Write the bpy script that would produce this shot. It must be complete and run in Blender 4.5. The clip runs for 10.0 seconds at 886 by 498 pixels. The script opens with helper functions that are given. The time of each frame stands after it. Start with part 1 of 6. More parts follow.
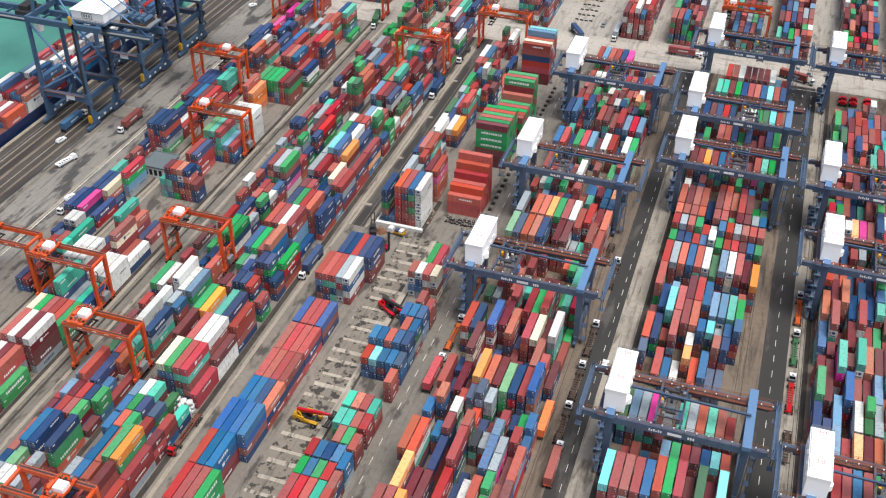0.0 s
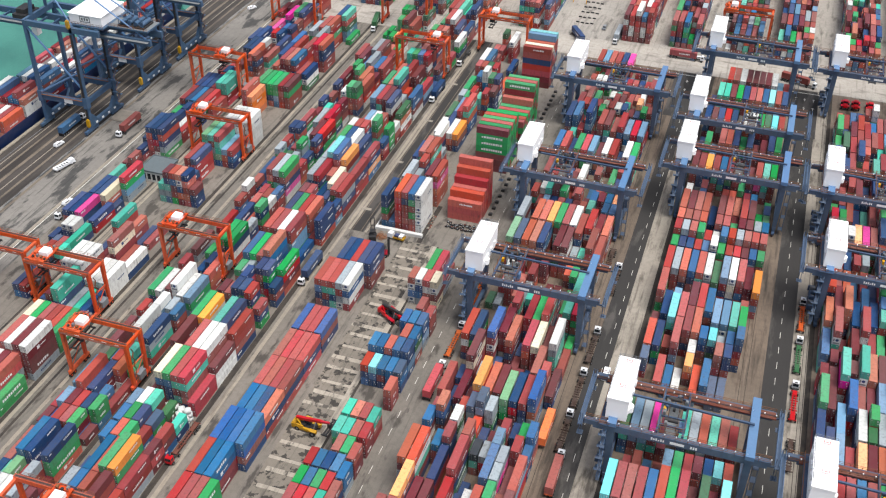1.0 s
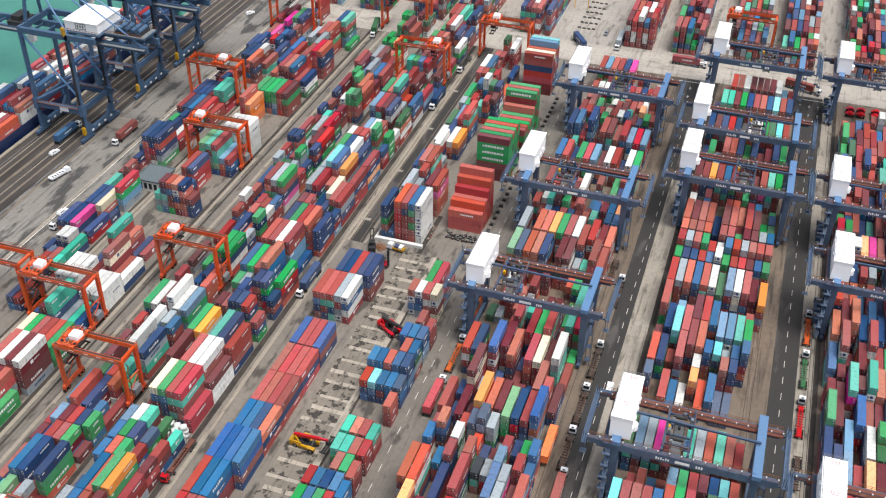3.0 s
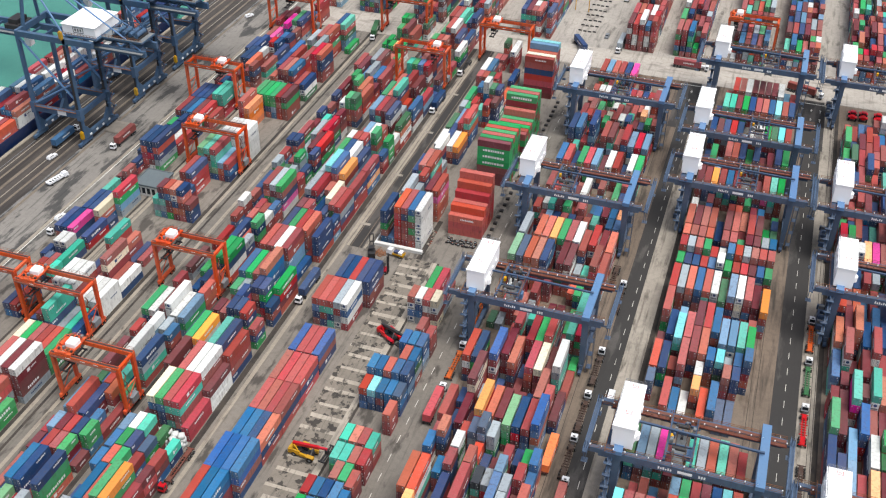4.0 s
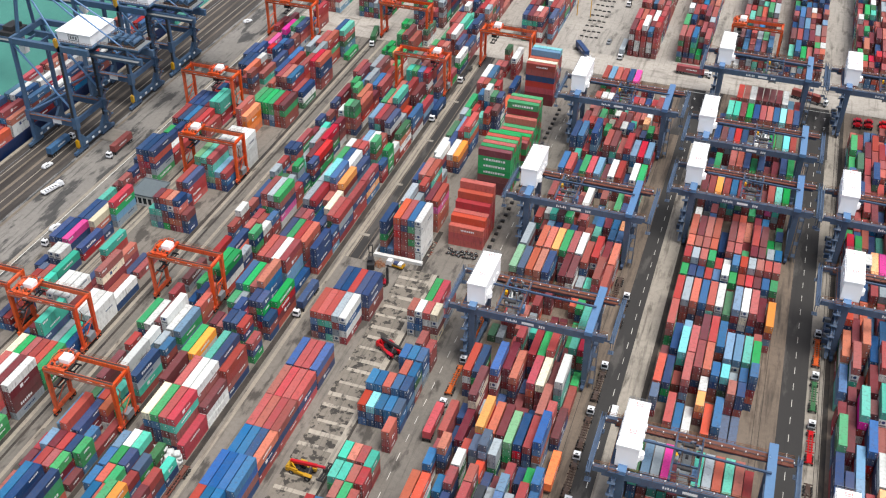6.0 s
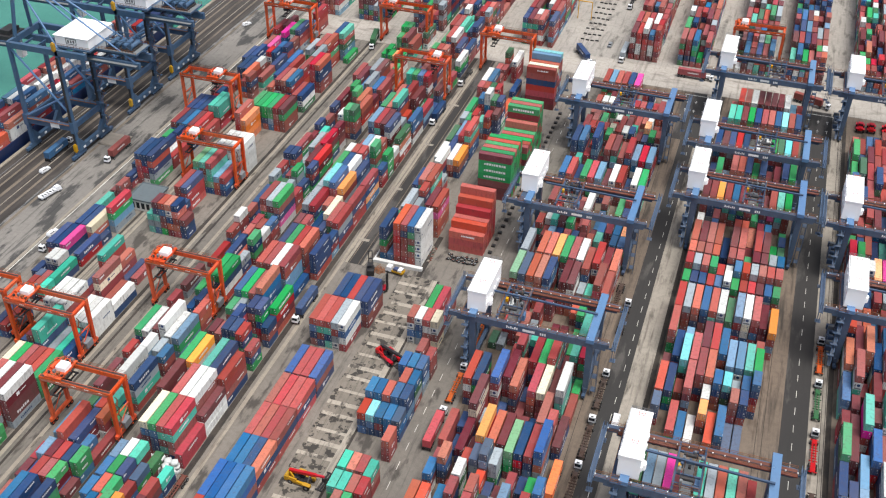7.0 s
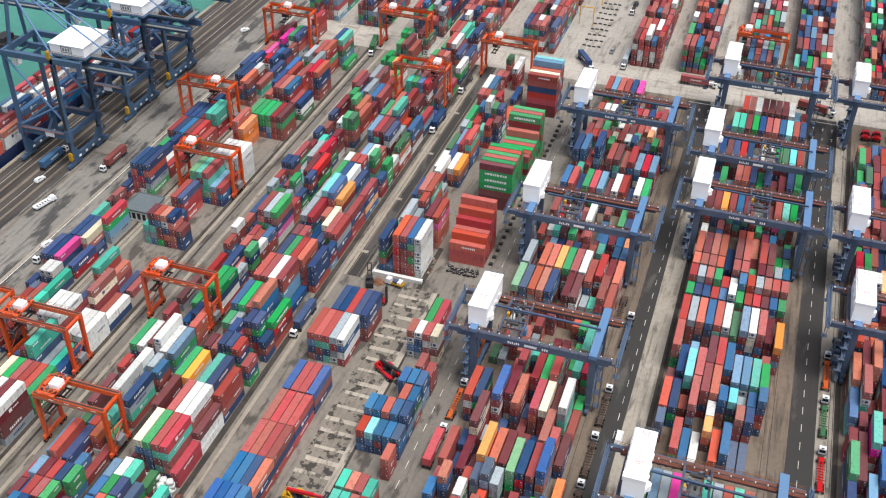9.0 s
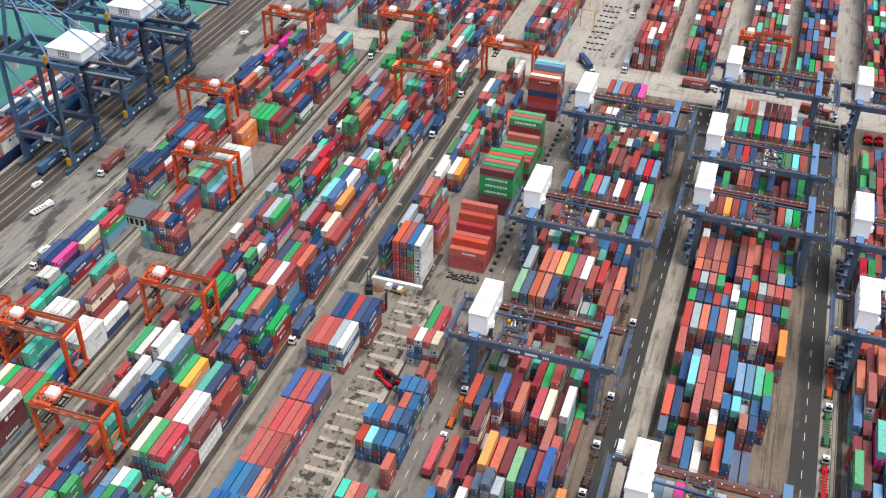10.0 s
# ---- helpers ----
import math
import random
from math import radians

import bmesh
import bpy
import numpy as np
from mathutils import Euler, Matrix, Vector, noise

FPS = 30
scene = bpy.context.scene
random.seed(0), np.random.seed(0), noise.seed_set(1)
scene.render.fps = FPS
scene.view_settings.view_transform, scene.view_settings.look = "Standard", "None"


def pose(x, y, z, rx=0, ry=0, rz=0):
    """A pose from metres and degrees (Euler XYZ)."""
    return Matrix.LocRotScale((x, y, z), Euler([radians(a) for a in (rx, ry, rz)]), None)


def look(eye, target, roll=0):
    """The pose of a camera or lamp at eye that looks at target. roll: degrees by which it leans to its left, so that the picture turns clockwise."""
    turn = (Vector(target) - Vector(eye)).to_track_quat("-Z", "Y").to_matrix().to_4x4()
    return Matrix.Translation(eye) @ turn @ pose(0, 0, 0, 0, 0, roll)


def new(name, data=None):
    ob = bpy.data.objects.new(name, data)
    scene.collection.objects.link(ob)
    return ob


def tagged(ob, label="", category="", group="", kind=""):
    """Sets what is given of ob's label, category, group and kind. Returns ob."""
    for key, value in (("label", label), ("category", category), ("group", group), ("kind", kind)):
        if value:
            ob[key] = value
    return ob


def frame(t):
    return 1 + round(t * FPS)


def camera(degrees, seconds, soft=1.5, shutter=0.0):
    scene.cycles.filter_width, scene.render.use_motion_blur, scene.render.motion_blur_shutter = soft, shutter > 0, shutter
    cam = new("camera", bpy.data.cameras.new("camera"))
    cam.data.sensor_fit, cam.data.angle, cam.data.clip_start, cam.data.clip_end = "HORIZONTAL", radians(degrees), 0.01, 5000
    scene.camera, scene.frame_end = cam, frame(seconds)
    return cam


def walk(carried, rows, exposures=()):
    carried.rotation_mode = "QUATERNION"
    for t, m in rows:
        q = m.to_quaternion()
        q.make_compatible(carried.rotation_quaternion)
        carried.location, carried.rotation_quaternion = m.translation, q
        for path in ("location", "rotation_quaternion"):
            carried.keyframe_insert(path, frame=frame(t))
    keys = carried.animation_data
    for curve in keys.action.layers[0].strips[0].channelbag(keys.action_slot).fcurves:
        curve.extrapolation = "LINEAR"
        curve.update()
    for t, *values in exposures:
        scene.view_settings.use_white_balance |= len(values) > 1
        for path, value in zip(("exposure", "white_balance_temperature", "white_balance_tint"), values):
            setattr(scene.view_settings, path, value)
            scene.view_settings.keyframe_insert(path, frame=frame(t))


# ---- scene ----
cam = camera(45.5, 10.0, soft=1.18)
ROWS = [
    (0.0, 0.0, 0.0, 212.0),
    (2.5, -2.66, 7.4, 212.0),
    (5.0, -5.26, 14.85, 212.05),
    (7.5, -7.88, 22.35, 212.1),
    (10.0, -10.52, 30.0, 212.2),
]
walk(cam, [(t, look((x, y, z), (x - 0.24957, y + 0.76765, z - 0.59031), 0.8)) for t, x, y, z in ROWS])

# ---- light: a bright overcast day ----
world = bpy.data.worlds.new("sky")
scene.world = world
world.use_nodes = True
wn = world.node_tree
sky = wn.nodes.new("ShaderNodeTexSky")
sky.sky_type = "NISHITA"
sky.sun_disc = False
sky.sun_elevation = radians(71)
sky.sun_rotation = radians(112)
sky.air_density, sky.dust_density, sky.ozone_density = 1.0, 4.0, 1.0
veil = wn.nodes.new("ShaderNodeHueSaturation")
veil.inputs["Saturation"].default_value = 0.6
wn.links.new(sky.outputs["Color"], veil.inputs["Color"])
wn.links.new(veil.outputs[0], wn.nodes["Background"].inputs["Color"])
wn.nodes["Background"].inputs["Strength"].default_value = 0.118
lamp = new("sun", bpy.data.lights.new("sun", "SUN"))
lamp.data.energy = 2.1
lamp.data.angle = radians(28)
lamp.data.color = (1.0, 0.98, 0.95)
# azimuth from +y towards +x
AZ, EL = radians(112), radians(71)
toward = Vector((math.sin(AZ) * math.cos(EL), math.cos(AZ) * math.cos(EL), math.sin(EL)))
lamp.matrix_world = look(toward * 100, (0, 0, 0))
scene.view_settings.exposure = 0.53


# ---- materials ----
def srgb(r, g, b):
    return tuple(((c / 255 + 0.055) / 1.055) ** 2.4 if c > 10 else c / 255 / 12.92 for c in (r, g, b)) + (1.0,)


def base(name, rough=0.6, metal=0.0):
    m = bpy.data.materials.new(name)
    m.use_nodes = True
    nt = m.node_tree
    b = nt.nodes["Principled BSDF"]
    b.inputs["Roughness"].default_value = rough
    b.inputs["Metallic"].default_value = metal
    return m, nt, b


def node(nt, kind, **sets):
    n = nt.nodes.new(kind)
    for k, v in sets.items():
        n.inputs[k.replace("_", " ")].default_value = v
    return n


def mix(nt, fac, a, b, blend="MIX"):
    n = nt.nodes.new("ShaderNodeMix")
    n.data_type = "RGBA"
    n.blend_type = blend
    for sock, v in ((n.inputs[0], fac), (n.inputs[6], a), (n.inputs[7], b)):
        if hasattr(v, "is_linked"):
            nt.links.new(v, sock)
        else:
            sock.default_value = v
    return n.outputs[2]


def ramp(nt, value, lo, hi):
    n = nt.nodes.new("ShaderNodeMapRange")
    n.inputs[1].default_value, n.inputs[2].default_value = lo, hi
    nt.links.new(value, n.inputs[0])
    return n.outputs[0]


def noise_of(nt, vec, scale, detail=4.0, stretch=(1, 1, 1)):
    mp = nt.nodes.new("ShaderNodeMapping")
    mp.inputs["Scale"].default_value = stretch
    nt.links.new(vec, mp.inputs["Vector"])
    n = node(nt, "ShaderNodeTexNoise", Scale=scale, Detail=detail, Roughness=0.6)
    nt.links.new(mp.outputs[0], n.inputs["Vector"])
    return n.outputs["Fac"]


def times(nt, value, k, op="MULTIPLY"):
    n = nt.nodes.new("ShaderNodeMath")
    n.operation = op
    nt.links.new(value, n.inputs[0])
    if hasattr(k, "is_linked"):
        nt.links.new(k, n.inputs[1])
    else:
        n.inputs[1].default_value = k
    return n.outputs[0]


def spread(nt, value, lo, hi):
    n = nt.nodes.new("ShaderNodeMapRange")
    n.inputs[3].default_value, n.inputs[4].default_value = lo, hi
    nt.links.new(value, n.inputs[0])
    return n.outputs[0]


def paint(name, rgb, wear=0.45, rough=0.55, corrugated=True, fade=0.16):
    """Weathered steel paint: faded patches, rust-brown grime, corrugated relief. Each container has its own tone."""
    m, nt, b = base(name, rough)
    b.inputs["Specular IOR Level"].default_value = 0.35
    geo = nt.nodes.new("ShaderNodeNewGeometry")
    pos = geo.outputs["Position"]
    pale = tuple(c + (0.32 - c) * 0.35 if c < 0.32 else c for c in rgb[:3]) + (1,)
    at = nt.nodes.new("ShaderNodeAttribute")
    at.attribute_name = "tone"
    own = times(nt, times(nt, at.outputs["Fac"], nt.nodes.new("ShaderNodeObjectInfo").outputs["Random"], "ADD"), 1.0, "FRACT")
    other = times(nt, times(nt, own, 7.13), 1.0, "FRACT")
    third = times(nt, times(nt, own, 17.7), 1.0, "FRACT")
    k = times(nt, ramp(nt, noise_of(nt, pos, 0.35, 3), 0.42, 0.72), fade)
    if corrugated:
        k = times(nt, k, times(nt, times(nt, third, third), 0.28), "ADD")
    c1 = mix(nt, k, rgb, pale)
    h = nt.nodes.new("ShaderNodeHueSaturation")
    wide = 1.0 if corrugated else 0.35
    nt.links.new(spread(nt, own, 1 - 0.26 * wide, 1 + 0.16 * wide), h.inputs["Value"])
    nt.links.new(spread(nt, other, 1.08, 1.08 - 0.22 * wide), h.inputs["Saturation"])
    nt.links.new(spread(nt, third, 0.5 - 0.014 * wide, 0.5 + 0.006 * wide), h.inputs["Hue"])
    nt.links.new(c1, h.inputs["Color"])
    # broad grime, as strong as each container's age
    f2 = times(nt, ramp(nt, noise_of(nt, pos, 1.3, 6, (1, 1, 0.35)), 0.5, 0.74), wear)
    if corrugated:
        f2 = times(nt, f2, spread(nt, other, 0.5, 1.5))
    c2 = mix(nt, f2, h.outputs[0], (0.075, 0.05, 0.04, 1))
    if corrugated:
        # scraped patches and rust runs
        f3 = times(nt, ramp(nt, noise_of(nt, pos, 2.6, 3, (1, 1, 0.3)), 0.6, 0.74), spread(nt, third, 0.05, 0.38))
        c2 = mix(nt, f3, c2, (0.16, 0.075, 0.05, 1))
        f4 = times(nt, ramp(nt, noise_of(nt, pos, 1.9, 2), 0.6, 0.76), spread(nt, own, 0.0, 0.2))
        c2 = mix(nt, f4, c2, (0.4, 0.38, 0.36, 1))
    nt.links.new(c2, b.inputs["Base Color"])
    if corrugated:
        uv = nt.nodes.new("ShaderNodeUVMap")
        wv = node(nt, "ShaderNodeTexWave", Scale=1.1, Distortion=0.0)
        wv.bands_direction = "X"
        nt.links.new(uv.outputs[0], wv.inputs["Vector"])
        bp = node(nt, "ShaderNodeBump", Strength=0.35, Distance=0.04)
        nt.links.new(wv.outputs["Fac"], bp.inputs["Height"])
        nt.links.new(bp.outputs[0], b.inputs["Normal"])
    return m


PAINT = {
    "r": ("oxide red", (150, 64, 56)), "d": ("maroon", (110, 41, 44)), "s": ("faded red", (168, 77, 62)), "o": ("orange", (190, 98, 68)),
    "R": ("bright red", (182, 44, 42)), "b": ("navy blue", (22, 58, 108)), "u": ("mid blue", (40, 98, 148)), "l": ("pale blue", (106, 144, 174)),
    "c": ("light cyan", (118, 206, 214)), "t": ("teal", (74, 180, 160)), "g": ("green", (36, 152, 88)), "G": ("dark green", (54, 108, 72)),
    "w": ("white", (218, 220, 216)), "y": ("grey", (152, 162, 168)), "e": ("cream", (224, 214, 186)), "p": ("magenta", (226, 46, 148)),
    "a": ("amber", (242, 168, 88)), "k": ("charcoal", (58, 64, 72)), "O": ("vivid orange", (232, 126, 42)), "h": ("pale green", (112, 160, 122)),
    "B": ("bright blue", (17, 82, 154)), "S": ("slate blue", (74, 94, 122)), "v": ("orange red", (178, 60, 46)),
}
MAT = {k: paint(n.replace(" ", "_") + "_paint", srgb(*c)) for k, (n, c) in PAINT.items()}
WHITE = paint("white_lettering", srgb(228, 230, 230), 0.12, 0.5, False, 0.1)
STEEL = paint("galvanised_steel", srgb(120, 124, 126), 0.4, 0.45, False)
DARK = paint("dark_steel", srgb(44, 44, 46), 0.4, 0.6, False)
RUBBER = paint("tyre_rubber", srgb(30, 30, 31), 0.3, 0.8, False)
CRANE_ORANGE = paint("crane_orange", srgb(212, 96, 60), 0.6, 0.5, False, 0.18)
CRANE_BLUE = paint("crane_blue", srgb(74, 90, 112), 0.35, 0.5, False, 0.3)
CRANE_DEEP = paint("crane_deep_blue", srgb(62, 80, 106), 0.35, 0.5, False, 0.3)
CRANE_PALE = paint("crane_pale_blue", srgb(94, 126, 164), 0.15, 0.5, False, 0.2)
CRANE_RAIL = paint("crane_rail_blue", srgb(86, 108, 136), 0.3, 0.5, False, 0.2)
DECK = paint("rusty_deck", srgb(110, 66, 54), 0.5, 0.8, False, 0.3)
RAILING = paint("rusty_railing", srgb(128, 86, 58), 0.4, 0.7, False)
HOUSE = paint("white_cladding", srgb(253, 253, 253), 0.015, 0.45, False, 0.02)
LOGO = paint("faded_red_emblem", srgb(214, 150, 148), 0.1, 0.6, False)
YELLOW = paint("yellow_paint", srgb(214, 160, 40), 0.3, 0.5, False)
AMBER = paint("dull_amber_paint", srgb(186, 146, 48), 0.45, 0.6, False)
TIMBER = paint("weathered_timber", srgb(134, 86, 56), 0.4, 0.85, False, 0.3)
CAR_WHITE = paint("vehicle_white", srgb(226, 228, 230), 0.06, 0.3, False, 0.1)
CAR_GREY = paint("vehicle_grey", srgb(120, 124, 128), 0.1, 0.3, False)
CAR_RED = paint("machine_red", srgb(186, 30, 40), 0.25, 0.4, False)
ORANGE_TRUCK = paint("trailer_orange", srgb(196, 96, 48), 0.4, 0.6, False)
TRAILER = paint("rusty_trailer", srgb(66, 50, 42), 0.5, 0.8, False, 0.3)
TARP = paint("white_sacking", srgb(196, 198, 196), 0.25, 0.8, False, 0.2)
HULL = paint("hull_blue", srgb(26, 42, 84), 0.3, 0.5, False)
ROOFING = paint("grey_roofing", srgb(92, 102, 106), 0.3, 0.8, False)
PLASTER = paint("white_plaster", srgb(206, 206, 202), 0.25, 0.8, False)
WINDOW, _nt, _b = base("window_glass", 0.08)
_b.inputs["Base Color"].default_value = (0.02, 0.025, 0.03, 1)


def ground_mat(name, rgb, stain, rough=0.9, lo=0.56, hi=0.66, stretch=(1, 0.35, 1), scale=0.12, patch=0.3, streak=0.55):
    """Paving: broad patches, grit, and dark oil stains drawn out along the lanes."""
    m, nt, b = base(name, rough)
    pos = nt.nodes.new("ShaderNodeNewGeometry").outputs["Position"]
    lighter = tuple(min(1, c * 1.28) for c in rgb[:3]) + (1,)
    c = mix(nt, ramp(nt, noise_of(nt, pos, 0.05, 5), 0.35, 0.7), rgb, lighter)
    dark = tuple(x * 0.72 for x in rgb[:3]) + (1,)
    f = nt.nodes.new("ShaderNodeMath")
    f.operation = "MULTIPLY"
    nt.links.new(ramp(nt, noise_of(nt, pos, 0.6, 6), 0.45, 0.75), f.inputs[0])
    f.inputs[1].default_value = patch * 2
    c = mix(nt, f.outputs[0], c, dark)
    g = nt.nodes.new("ShaderNodeMath")
    g.operation = "MULTIPLY"
    nt.links.new(ramp(nt, noise_of(nt, pos, scale, 5, stretch), lo, hi), g.inputs[0])
    g.inputs[1].default_value = 0.85
    c = mix(nt, g.outputs[0], c, stain)
    # tyre marks and seepage drawn out along the lanes
    k = nt.nodes.new("ShaderNodeMath")
    k.operation = "MULTIPLY"
    nt.links.new(ramp(nt, noise_of(nt, pos, 0.75, 5, (1, 0.06, 1)), 0.53, 0.68), k.inputs[0])
    k.inputs[1].default_value = streak
    c = mix(nt, k.outputs[0], c, stain)
    fine = mix(nt, ramp(nt, noise_of(nt, pos, 6.0, 3), 0.3, 0.7), (0.86, 0.86, 0.86, 1), (1.1, 1.1, 1.1, 1))
    c = mix(nt, 1.0, c, fine, "MULTIPLY")
    nt.links.new(c, b.inputs["Base Color"])
    bp = node(nt, "ShaderNodeBump", Strength=0.3, Distance=0.02)
    nt.links.new(noise_of(nt, pos, 9.0, 4), bp.inputs["Height"])
    nt.links.new(bp.outputs[0], b.inputs["Normal"])
    return m


OIL = srgb(62, 58, 54)
CONCRETE = ground_mat("yard_concrete", srgb(115, 109, 101), OIL, lo=0.54, hi=0.62, scale=0.2)
APRON = ground_mat("quay_asphalt", srgb(122, 118, 112), srgb(52, 52, 52), lo=0.51, hi=0.58, scale=0.16, stretch=(1, 0.3, 1), streak=0.75)
ASPHALT = ground_mat("dark_asphalt", srgb(74, 71, 68), srgb(44, 43, 42), lo=0.42, hi=0.47, stretch=(1, 0.22, 1), scale=0.1)
LANE = ground_mat("grey_asphalt", srgb(108, 103, 96), srgb(64, 60, 55), lo=0.53, hi=0.62, scale=0.2)
VERGE = ground_mat("pale_concrete", srgb(142, 135, 124), srgb(74, 68, 61), lo=0.53, hi=0.66, scale=0.3, stretch=(1, 0.25, 1), streak=0.7)
SLAB = ground_mat("stained_slab", srgb(118, 111, 101), srgb(38, 36, 34), lo=0.53, hi=0.57, stretch=(1, 1, 1), scale=0.34)
STRIP = ground_mat("runway_beam", srgb(141, 133, 120), srgb(70, 64, 58), lo=0.6, hi=0.68, scale=0.3)
SOIL = ground_mat("brown_bedding", srgb(110, 98, 86), srgb(70, 58, 48), lo=0.5, hi=0.65, scale=0.2)
BALLAST = ground_mat("dirty_rail_bed", srgb(112, 102, 90), srgb(62, 56, 50), lo=0.5, hi=0.65, scale=0.3, stretch=(1, 0.1, 1))
BEAM = ground_mat("slab_beam", srgb(158, 150, 137), srgb(58, 54, 50), lo=0.55, hi=0.62, scale=0.3)
# far paving is lighter than the near yard: distance haze put into its colour
FAR_YARD = ground_mat("hazed_far_concrete", srgb(150, 145, 137), srgb(88, 84, 78), lo=0.55, hi=0.68, scale=0.2)
SIDING = ground_mat("stained_siding", srgb(104, 92, 80), srgb(62, 56, 50), lo=0.5, hi=0.64, scale=0.35, stretch=(1, 0.12, 1), streak=0.7)
# pale concrete of the cross road, lightened further for distance haze
FAR_LANE = ground_mat("hazed_pale_concrete", srgb(158, 152, 143), srgb(102, 96, 88), lo=0.53, hi=0.7, stretch=(0.3, 1, 1), scale=0.2)
QUAY_BLUE = paint("quay_crane_blue", srgb(66, 92, 120), 0.3, 0.5, False, 0.3)
# base tone holds the quay cranes' shadows as well as wet stains
RAILS = ground_mat("shaded_rail_paving", srgb(68, 63, 59), srgb(46, 42, 39), lo=0.45, hi=0.6, scale=0.2, stretch=(1, 0.1, 1))
LINE = ground_mat("road_paint", srgb(200, 198, 190), srgb(118, 114, 108), lo=0.5, hi=0.7, scale=0.8)
GRIT = ground_mat("dark_gravel", srgb(60, 54, 48), srgb(40, 38, 36), lo=0.45, hi=0.6, scale=0.5)


def sea_mat():
    m, nt, b = base("harbour_water", 0.12)
    pos = nt.nodes.new("ShaderNodeNewGeometry").outputs["Position"]
    c = mix(nt, ramp(nt, noise_of(nt, pos, 0.03, 4), 0.3, 0.7), srgb(52, 116, 102), srgb(66, 132, 116))
    nt.links.new(c, b.inputs["Base Color"])
    bp = node(nt, "ShaderNodeBump", Strength=0.5, Distance=0.3)
    nt.links.new(noise_of(nt, pos, 0.5, 5), bp.inputs["Height"])
    nt.links.new(bp.outputs[0], b.inputs["Normal"])
    return m


SEA = sea_mat()


# ---- mesh building ----
class Mesher:
    """Collects boxes, beams and cylinders into one mesh, each with a material slot."""

    def __init__(self):
        self.v, self.f, self.m = [], [], []

    def hexa(self, p, slot=0):
        n = len(self.v)
        self.v += [tuple(q) for q in p]
        for q in ((0, 3, 2, 1), (4, 5, 6, 7), (0, 1, 5, 4), (1, 2, 6, 5), (2, 3, 7, 6), (3, 0, 4, 7)):
            self.f.append(tuple(n + i for i in q))
            self.m.append(slot)
        return self

    def box(self, x0, x1, y0, y1, z0, z1, slot=0):
        return self.hexa([(x0, y0, z0), (x1, y0, z0), (x1, y1, z0), (x0, y1, z0), (x0, y0, z1), (x1, y0, z1), (x1, y1, z1), (x0, y1, z1)], slot)

    def beam(self, p, q, w, h=None, slot=0):
        """A square bar from p to q, w wide and h deep."""
        p, q = Vector(p), Vector(q)
        d = (q - p).normalized()
        side = d.cross(Vector((0, 0, 1)))
        side = Vector((1, 0, 0)) if side.length < 1e-4 else side.normalized()
        up = side.cross(d)
        a, b = side * w / 2, up * (h or w) / 2
        return self.hexa([p - a - b, p + a - b, q + a - b, q - a - b, p - a + b, p + a + b, q + a + b, q - a + b], slot)

    def rod(self, p, q, r, n=10, slot=0, r2=None):
        p, q = Vector(p), Vector(q)
        d = (q - p).normalized()
        a = d.orthogonal().normalized()
        b = d.cross(a)
        k = len(self.v)
        for c, rr in ((p, r), (q, r if r2 is None else r2)):
            for i in range(n):
                t = 2 * math.pi * i / n
                self.v.append(tuple(c + a * rr * math.cos(t) + b * rr * math.sin(t)))
        for i in range(n):
            j = (i + 1) % n
            self.f.append((k + i, k + j, k + n + j, k + n + i))
            self.m.append(slot)
        self.f += [tuple(k + i for i in reversed(range(n))), tuple(k + n + i for i in range(n))]
        self.m += [slot, slot]
        return self

    def data(self, name, mats):
        me = bpy.data.meshes.new(name)
        me.from_pydata(self.v, [], self.f)
        for m in mats:
            me.materials.append(m)
        me.polygons.foreach_set("material_index", self.m)
        me.update()
        return me


def part(name, ms, mats, parent=None, label=""):
    """Links a Mesher's mesh as one object, under its thing."""
    ob = new(name, ms.data(name, mats if isinstance(mats, (list, tuple)) else [mats]))
    ob.parent = parent
    return tagged(ob, label)


def thing(name, at, label, category, group="", turn=0.0):
    ob = new(name)
    ob.matrix_basis = pose(*at, 0, 0, turn)
    return tagged(ob, label, category, group)


def slab(name, x0, x1, y0, y1, z, mat, label, thick=0.25):
    return tagged(part(name, Mesher().box(x0, x1, y0, y1, z - thick, z), mat), label, "ground", kind="structure")


# ---- ground, quay and water ----
tagged(part("ground", Mesher().box(-271.5, 2600, -300, 3200, -4.5, 0), CONCRETE), "stained grey-brown concrete of the container yard", "ground", kind="structure")
tagged(part("water", Mesher().box(-3500, -266, -2500, 3500, -5, -3.2), SEA), "green harbour water beside the quay", "water", kind="structure")
slab("quay_apron", -247.6, -223, -300, 3000, 0.02, APRON, "dark worn asphalt of the quay apron")
slab("rail_area", -271.2, -247.6, -300, 3000, 0.015, RAILS, "stained paving between the crane rails, darkened for crane shade")
slab("quay_edge", -271.9, -270.4, -300, 3000, 0.4, STRIP, "pale concrete coping along the quay edge", 1.0)
for x, w in ((-266.0, 0.4), (-263.0, 0.9), (-258.6, 1.4), (-254.8, 0.4), (-251.4, 1.0), (-245.6, 1.1)):
    slab("rail_bed", x - w / 2, x + w / 2, -300, 3000, 0.04, BALLAST if w > 0.6 else STRIP, "long rail bed set in the quay apron")
for x in (-267.5, -247.0):
    slab("crane_rail", x - 0.08, x + 0.08, -300, 3000, 0.09, STEEL, "worn steel crane rail")
slab("road_line", -228.2, -227.85, -300, 3000, 0.045, LINE, "solid white line along the quay road")
